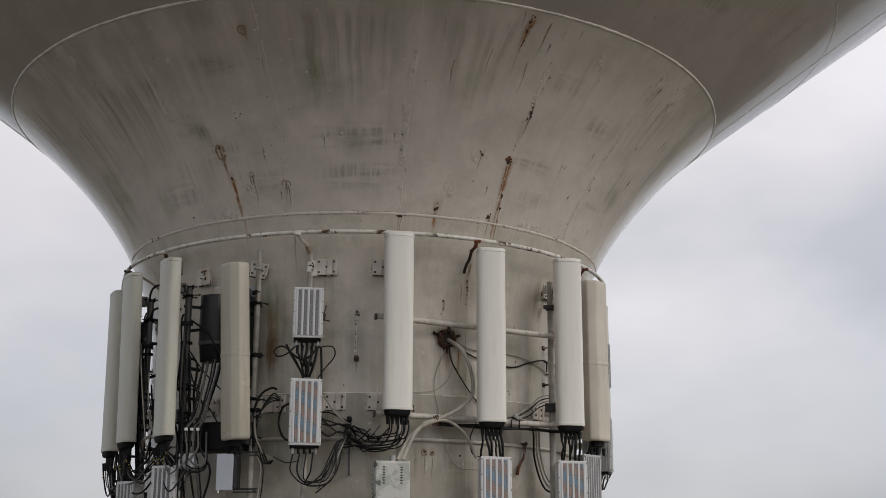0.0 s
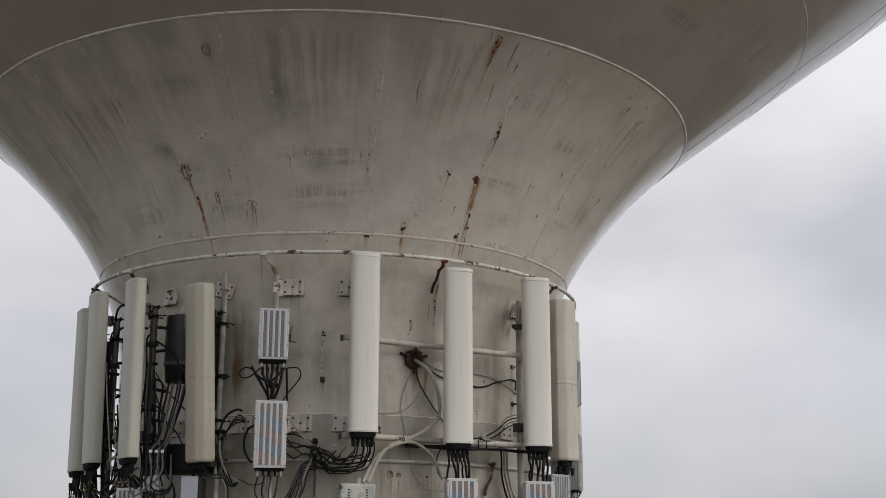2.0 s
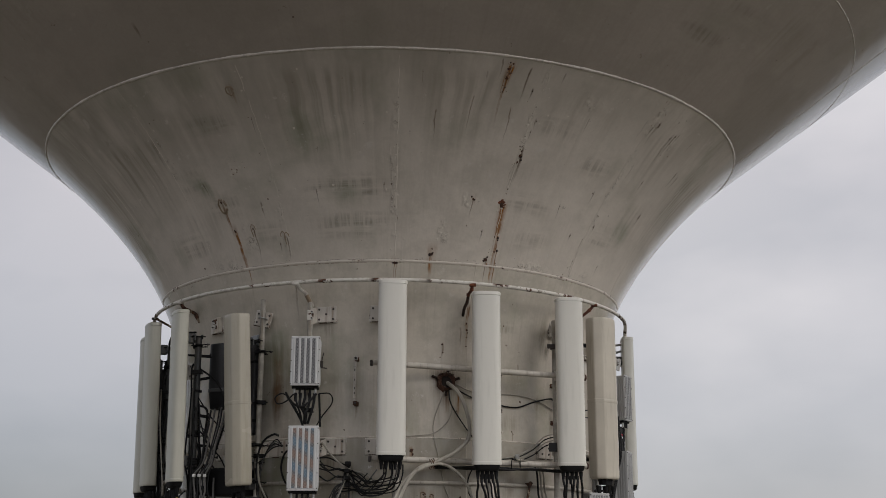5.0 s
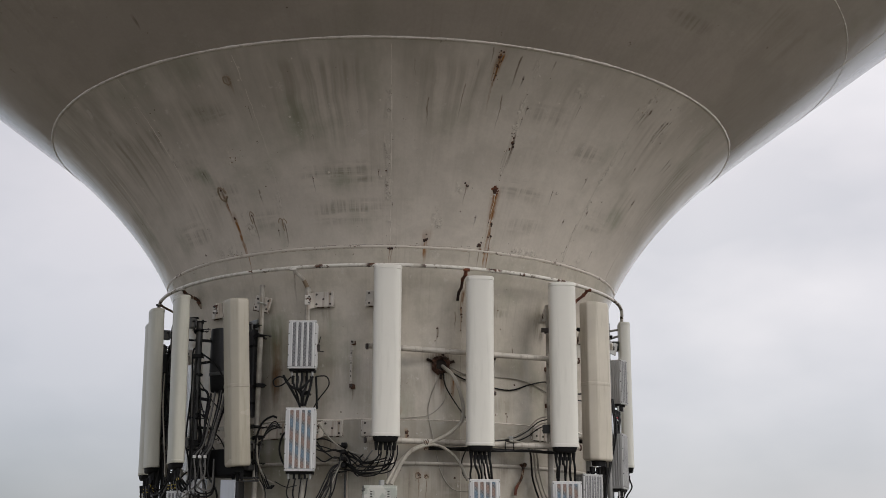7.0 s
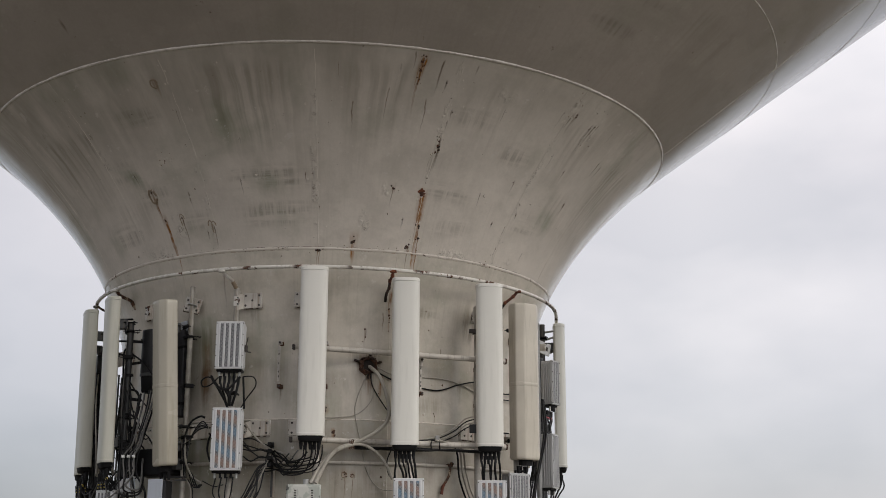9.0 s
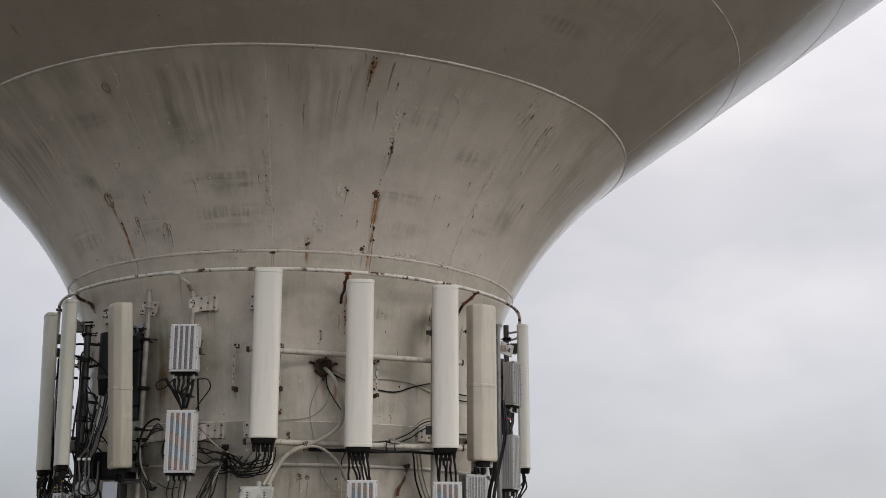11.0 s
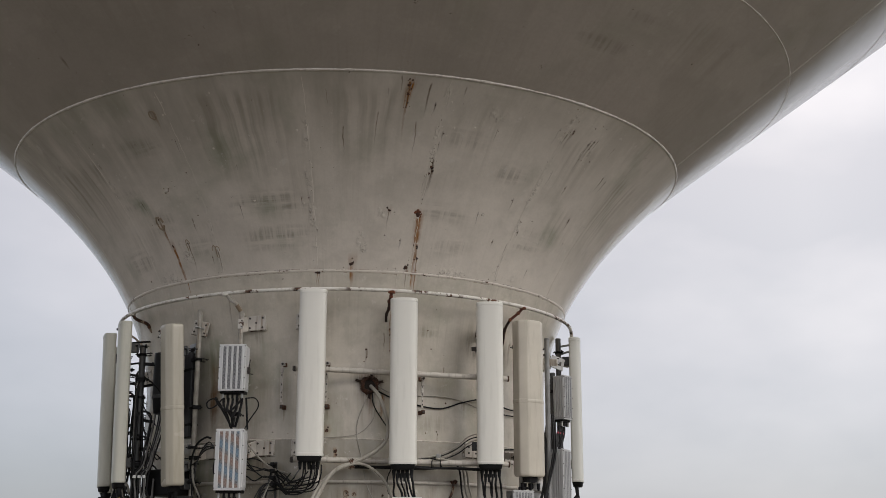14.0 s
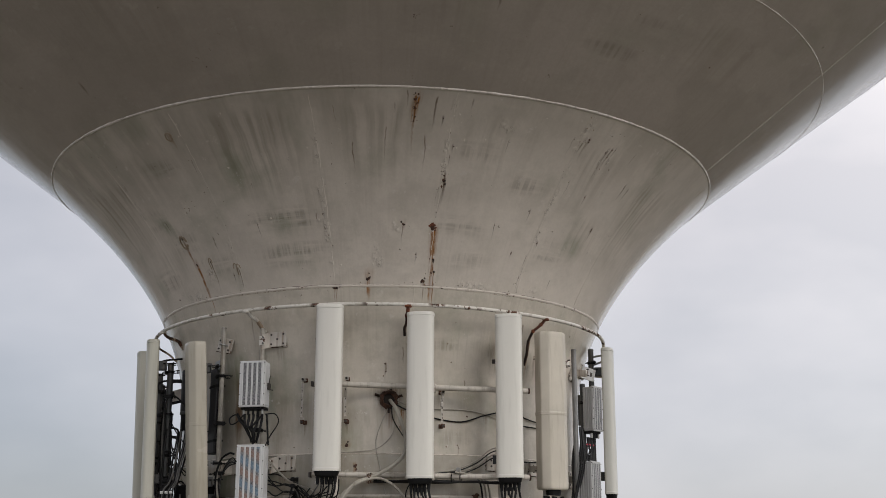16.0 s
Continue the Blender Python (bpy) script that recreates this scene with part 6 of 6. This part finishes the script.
for i in range(10):
    k = i / 9
    z = 1.37 - 0.25 * k + rnd.uniform(-0.012, 0.012)
    az0 = 3.8 + rnd.uniform(0, 5.0)
    dip = rnd.uniform(0.06, 0.16)
    zt = 1.21 - 0.16 * k - 0.2 * (dip - 0.06)
    pts = [S(az0, 3.03, 1.36), S(az0 - 0.1, 3.03, 1.24), S(az0 - 1.1 - 0.5 * k, 2.98, zt + 0.025), S(2.4 - rnd.uniform(0, 1.5), 2.90, zt), S(-0.6 + rnd.uniform(-0.6, 0.6), 2.82 + rnd.uniform(-0.03, 0.04), 0.5 * (zt + z) + rnd.uniform(-0.035, 0.035)), S(-3.2, 2.76, z - 0.01)]
    if i < 6:
        pts += [S(-5.2, 2.80 + rnd.uniform(-0.02, 0.05), z + 0.03 * (1 - k) + rnd.uniform(-0.05, 0.04)), S(-7.2, 2.84, z + 0.05 - 0.05 * k + rnd.uniform(-0.06, 0.05)), S(-9.0, 2.86, z + 0.10 - 0.12 * k + rnd.uniform(-0.03, 0.03))]
    else:
        x = -13.5 + 1.3 * (i - 6)
        pts += [S(-5.4, 2.82, z - 0.05), S(-6.6 + 0.4 * (i - 6), 2.90, 1.0 - 0.05 * (i - 6)), S(-8.2 + 0.4 * (i - 6), 2.96, 0.80 - 0.03 * (i - 6)), S(-11.0, 3.0, 0.70 + 0.02 * (i % 3)), S(x - 0.4, 3.03, 0.83), S(x, 3.03, 1.02)]
    cable(trunk, pts, rnd.uniform(0.006, 0.0105), M_RUBBER)
for i in range(5):
    q = rnd.uniform(-0.06, 0.06)
    cable(trunk, [S(1.5 + i, 2.86, 1.27 + q), S(-1.0 + 0.3 * i, 2.80, 1.17 - 0.03 * i), S(-3.2, 2.77, 1.20 + 0.04 * i), S(-5.0, 2.82, 1.12 - 0.06 * i + q), S(-6.6, 2.88, 0.95 - 0.05 * i), S(-8.0 - 0.3 * i, 2.93, 0.78 - 0.04 * i)], rnd.uniform(0.0045, 0.0075), M_WORNCABLE if i == 2 else M_RUBBER)
cable(trunk, [S(-8.0, 2.95, 1.60), S(-6.0, 2.85, 1.45), S(-3.2, 2.79, 1.34), S(0.5, 2.76, 1.28), S(3.0, 2.82, 1.20)], 0.010, M_GREYCABLE)
cable(trunk, [S(-2.4, 2.80, 1.34), S(-4.0, 2.80, 1.15), S(-5.6, 2.84, 0.95), S(-6.5, 2.88, 0.80), S(-9.0, 2.95, 0.67)], 0.007, M_GREYCABLE)
post = thing("cable_post", around(-3.0, 2.66, 0.82), "small painted steel post with cable clips on the shaft", "bracket")
part("post", box(bmesh.new(), (0.035, 0.06, 0.30), (0, -0.0, 0.15), 0.006), M_PLATE, post)
for k in range(4):
    part("clip", box(bmesh.new(), (0.05, 0.12, 0.045), (0, -0.13, 0.34 + 0.075 * k), 0.01), M_BLACK, post)
part("spine", box(bmesh.new(), (0.02, 0.03, 0.60), (0, -0.045, 0.30), 0.004), M_DULLPIPE, post)

side = bundle("cable_run", S(-19, 2.8, 1.4), "dark cables curling between a pipe and a radio unit")
cable(side, [S(-22.6, 2.92, 1.1), S(-22.9, 2.95, 1.4), S(-21.5, 2.95, 1.62), S(-19.3, 2.93, 1.70), S(-18.2, 2.9, 1.69)], 0.012, M_RUBBER)
cable(side, [S(-15.0, 2.9, 1.55), S(-17.2, 2.85, 1.50), S(-18.2, 2.83, 1.35), S(-17.0, 2.84, 1.20), S(-14.8, 2.9, 1.15)], 0.011, M_RUBBER)
cable(side, [S(-22.8, 2.94, 1.5), S(-22.4, 2.93, 1.22), S(-21.2, 2.88, 1.05), S(-19.4, 2.84, 0.98)], 0.012, M_GREYCABLE)
cable(side, [S(-22.5, 2.90, 1.02), S(-21.4, 2.88, 0.9), S(-21.8, 2.87, 0.7), S(-22.2, 2.87, 0.5)], 0.008, M_GREYCABLE)
cable(side, [S(-22.0, 2.90, 1.02), S(-20.9, 2.88, 0.9), S(-21.0, 2.87, 0.7), S(-21.6, 2.87, 0.5)], 0.006, M_RUBBER)
cable(side, [S(-19.0, 2.84, 1.0), S(-16.5, 2.8, 0.94), S(-13.5, 2.85, 0.95)], 0.005, M_RUBBER)

rnd = random.Random(61)
for i in range(5):
    d = 0.05 * i
    cable(side, [S(-23.2, 2.88, 0.9 + d), S(-23.0 + 0.3 * i, 2.92, 1.2 + d), S(-22.0 + 0.4 * i, 2.92, 1.42 + d * 0.7), S(-20.0 + 0.3 * i, 2.90, 1.55 + d * 0.5), S(-17.6, 2.88, 1.60 + rnd.uniform(-0.05, 0.03))], rnd.uniform(0.006, 0.009), M_WORNCABLE if i % 2 else M_RUBBER)
for i in range(3):
    cable(side, [S(-23.0, 2.9, 1.28 - 0.05 * i), S(-21.9 + 0.4 * i, 2.88, 1.06), S(-20.9 + 0.5 * i, 2.86, 0.93), S(-19.6 + 0.3 * i, 2.84, 0.96)], rnd.uniform(0.006, 0.009), M_RUBBER)

# tangle behind the edge-on antennas
tangle = bundle("cable_tangle", (-1.7, -2.5, 1.6), "tangle of black and grey cables behind the edge-on antennas")
rnd = random.Random(21)
for i in range(8):
    k = i / 7 - 0.5
    x0, y0 = -1.60 + 0.16 * k + rnd.uniform(-0.02, 0.02), -2.64 + rnd.uniform(-0.05, 0.03)
    pts = [Vector((x0, y0, 2.02 - rnd.uniform(0, 0.06))), Vector((x0 - 0.02, y0, 1.84)), Vector((x0 - 0.07 - 0.03 * k, y0 - 0.01, 1.60)), Vector((x0 - 0.11 - 0.05 * k + rnd.uniform(-0.02, 0.02), y0 - 0.02, 1.40)), Vector((-1.77 + 0.18 * k, y0 - 0.03, 1.27))]
    if i % 3 == 0:
        drop = rnd.uniform(0.86, 0.98)
        pts += [Vector((-1.77 + 0.2 * k, y0 - 0.05, 1.08)), Vector((-1.80 + 0.1 * k, y0 - 0.07, drop)), Vector((-1.71 + 0.1 * k, y0 - 0.07, drop - 0.05)), Vector((-1.62, y0 - 0.02, drop)), Vector((-1.63, y0 + 0.05, drop + 0.3))]
    else:
        pts += [Vector((-1.76 + 0.16 * k, y0 - 0.03, 1.08)), Vector((-1.70 + 0.22 * k + rnd.uniform(-0.03, 0.03), y0 - 0.02, 0.85)), Vector((-1.72 + 0.2 * k + rnd.uniform(-0.05, 0.05), y0 + 0.03, 0.50))]
    cable(tangle, pts, rnd.uniform(0.008, 0.012), M_WORNCABLE if i in (1, 4, 6) else M_RUBBER)
for i in range(6):
    a = Vector((-1.9 + rnd.uniform(-0.05, 0.05), -2.5, rnd.uniform(1.3, 2.6)))
    e = Vector((-1.62 + rnd.uniform(-0.15, 0.25), -2.45 + rnd.uniform(-0.1, 0.1), rnd.uniform(1.2, 2.0)))
    cable(tangle, [a, a.lerp(e, 0.4) + Vector((0, -0.05, rnd.uniform(-0.2, 0.05))), a.lerp(e, 0.75) + Vector((0, 0, rnd.uniform(-0.15, 0.0))), e], rnd.uniform(0.006, 0.011), M_RUBBER)
for i, x in enumerate((-1.83, -1.77, -1.71)):
    part("clip", box(bmesh.new(), (0.034, 0.03, 0.032), Vector((x, -2.705, 1.27)) - Vector((-1.7, -2.5, 1.6)), 0.006), M_LABEL, tangle, "white cable clip")
tangle2 = bundle("cable_tangle", (-2.35, -1.9, 1.0), "tangle of dark cables between two poles")
for i in range(9):
    a = Vector((-2.44 + rnd.uniform(-0.08, 0.1), -1.80 + rnd.uniform(-0.1, 0.1), rnd.uniform(1.05, 2.4)))
    e = Vector((-2.0 + rnd.uniform(-0.3, 0.15), -2.3 + rnd.uniform(-0.15, 0.15), rnd.uniform(0.8, 1.25)))
    cable(tangle2, [a, a.lerp(e, 0.3) + Vector((0, -0.05, rnd.uniform(-0.3, 0.0))), a.lerp(e, 0.7) + Vector((rnd.uniform(-0.1, 0.1), 0, rnd.uniform(-0.3, 0.0))), e], rnd.uniform(0.006, 0.010), M_GREYCABLE if i in (3, 7) else M_RUBBER)
for px, py, seed in ((-1.905, -2.50, 31), (-2.44, -1.73, 32), (-2.79, -0.98, 33)):
    run = bundle("strapped_cables", (px, py, 1.5), "black cables strapped along a dark pipe", "strapped cables")
    rnd = random.Random(seed)
    for i in range(6 if seed == 32 else 8):
        a = radians(rnd.uniform(-170, 60) if seed != 32 else rnd.uniform(120, 250))
        far = rnd.choice((0.055, 0.06, 0.08, 0.11)) if seed != 32 else rnd.choice((0.05, 0.055, 0.065))
        off = Vector((far * math.cos(a), far * math.sin(a), 0))
        top = rnd.uniform(1.9, 2.65)
        pts = [Vector((px, py, z)) + off * rnd.uniform(0.8, 1.2) + Vector((rnd.uniform(-0.02, 0.02), rnd.uniform(-0.02, 0.02), 0)) for z in (top, top * 0.8 + 0.1, 1.5, 1.2, 0.9, 0.5)]
        pts.insert(0, Vector((px, py, top + rnd.uniform(0.04, 0.12))))
        cable(run, pts, rnd.uniform(0.008, 0.014), M_WORNCABLE if i == 5 else M_RUBBER)
    for z in (2.2, 1.75, 1.35, 1.0):
        part("strap", rod(bmesh.new(), (0.0, 0, z - 1.5), (0.0, 0, z - 1.478), 0.064, 12), M_BLACK, run)
    for z, l in ((2.62, 0.30), (2.34, 0.22), (1.95, 0.26), (1.62, 0.3), (1.15, 0.24)):
        a = radians(rnd.uniform(-50, 20))
        bm = box(bmesh.new(), (l * 0.8, 0.012, 0.03), (l * 0.25, rnd.uniform(-0.03, 0.03), 0), 0.003)
        box(bm, (l * 0.8, 0.012, 0.012), (l * 0.25, 0.02, rnd.uniform(-0.03, 0.03)), 0.003)
        rod(bm, (l * 0.45, -0.06, 0), (l * 0.45, 0.07, 0), 0.007, 6)
        bmesh.ops.transform(bm, matrix=pose(0, 0, z - 1.5, rnd.uniform(-12, 12), rnd.uniform(-9, 9), math.degrees(a)), verts=bm.verts[:])
        part("arm", bm, M_BLACK, run)
rnd = random.Random(41)
tangle3 = bundle("cable_tangle", (2.8, -0.8, 1.5), "dark cables dropping behind the side radio units")
for i in range(9):
    x, y = 2.82 + rnd.uniform(-0.06, 0.06), -0.78 + rnd.uniform(-0.25, 0.2)
    cable(tangle3, [Vector((x, y, 2.1)), Vector((x + rnd.uniform(-0.06, 0.06), y - 0.05, 1.7)), Vector((x - 0.05, y - 0.1, 1.3)), Vector((x - 0.12, y - 0.2, 0.9)), Vector((x - 0.1, y - 0.2, 0.5))], rnd.uniform(0.009, 0.013), M_RUBBER)

# loops below the edge-on antennas
sag = bundle("cable_loops", (-2.3, -2.1, 0.95), "black and grey cables looping below the edge-on antennas")
rnd = random.Random(71)
for x0, y0, z0, x1, y1, n in ((-2.09, -2.55, 1.10, -1.75, -2.62, 6), (-2.615, -1.775, 1.10, -2.12, -2.35, 7), (-2.925, -1.01, 1.06, -2.6, -1.7, 5)):
    for i in range(n):
        a = Vector((x0 + 0.03 * (i - n / 2), y0 - 0.035 * (i - n / 2), z0))
        e = Vector((x1 + rnd.uniform(-0.08, 0.08), y1 + rnd.uniform(-0.08, 0.08), rnd.uniform(0.85, 1.2)))
        dip = rnd.uniform(0.14, 0.38)
        m1 = a.lerp(e, 0.2) + Vector((0, -0.02, -dip))
        m2 = a.lerp(e, 0.6) + Vector((rnd.uniform(-0.05, 0.05), rnd.uniform(-0.08, 0.0), -dip * rnd.uniform(0.7, 1.1)))
        cable(sag, [a, a + Vector((0, 0, -0.10)), m1, m2, e], rnd.uniform(0.006, 0.011), M_WORNCABLE if i % 3 == 1 else M_RUBBER)
        part("boot", rod(bmesh.new(), a - Vector((-2.3, -2.1, 0.95)), a - Vector((-2.3, -2.1, 1.04)), 0.02, 8, 0.012), M_BLACK, sag)
        if i % 2 == 0:
            q = a - Vector((-2.3, -2.1, 0.95)) - Vector((0, 0, 0.12))
            for dz in (0.0, 0.035):
                part("tape_mark", rod(bmesh.new(), q - Vector((0, 0, dz)), q - Vector((0, 0, dz + 0.012)), 0.013, 8), M_TAPE, sag, "yellow tape mark")
cable(sag, [(-2.44, -1.78, 1.12), (-2.40, -1.86, 1.24), (-2.30, -1.96, 1.27), (-2.2, -2.06, 1.22), (-2.12, -2.14, 1.12)], 0.02, M_GREYCABLE, "thick pale elbow")

# small grey splice box under the clip
splice = thing("splice_box", pose(-1.80, -2.62, 0.87, 0, 0, -28), "small grey cable splice box behind a radio unit", "splice box")
part("body", box(bmesh.new(), (0.19, 0.09, 0.16), (0, 0, 0.08), 0.008), M_BLUEGREY, splice)
part("lid", box(bmesh.new(), (0.175, 0.014, 0.145), (0, -0.05, 0.08), 0.005), M_RADIO, splice)
part("back_plate", box(bmesh.new(), (0.06, 0.10, 0.10), (-0.05, 0.08, 0.08), 0.005), M_DULLPIPE, splice)

# black cables tied along the underside of the lower crossbar
tied = bundle("cable_run", (1.0, -2.6, 1.38), "black cables tied under the lower crossbar")
rnd = random.Random(51)
for i in range(4):
    pts = []
    for k in (0.28, 0.38, 0.50, 0.62, 0.74, 0.86, 0.95):
        pts.append(Vector((0.12 + 2.30 * k, -2.945 + 0.92 * k + 0.012 * i - 0.02, 1.43 - 0.015 * k - 0.045 - rnd.uniform(0.0, 0.035))))
    cable(tied, pts, rnd.uniform(0.008, 0.012), M_RUBBER)
for k in (0.30, 0.64, 0.68, 0.9):
    o = Vector((0.12 + 2.30 * k, -2.945 + 0.92 * k, 1.41)) - Vector((1.0, -2.6, 1.38))
    part("tie", tube([o + Vector((0.0, 0.045 * math.cos(t), 0.05 * math.sin(t) - 0.01)) for t in [radians(30 * q) for q in range(12)]], 0.006, 6, 0, True), M_BLACK, tied)
hookup = bundle("jumper_cables", (1.2, -2.75, 1.25), "thin black loop hanging beside a radio unit")
cable(hookup, [S(24.6, 2.86, 1.38), S(23.2, 2.86, 1.22), S(23.6, 2.87, 1.06), S(25.2, 2.90, 1.02)], 0.007, M_RUBBER)

# bent rusty hook on the stiffener ring
hook = thing("bent_hook", around(41.2, R_SHAFT, 1.2), "bent rusty hook hanging on the stiffener ring", "bracket")
part("hook", tube([Vector((0.06, -0.03, 0.03)), Vector((0.02, -0.05, 0.035)), Vector((0.0, -0.055, -0.02)), Vector((-0.015, -0.06, -0.09)), Vector((-0.05, -0.06, -0.16)), Vector((-0.10, -0.05, -0.23)), Vector((-0.115, -0.045, -0.31))], 0.0145, 8, 5), M_SCAR, hook, "", True)
part("hook_tip", tube([Vector((-0.085, -0.055, -0.21)), Vector((-0.105, -0.05, -0.25)), Vector((-0.115, -0.045, -0.32))], 0.018, 8, 4), M_REDRUST, hook, "rusted end", True)
part("weld_pad", box(bmesh.new(), (0.07, 0.045, 0.035), (0.02, -0.02, 0.015), 0.008), M_RUST, hook)
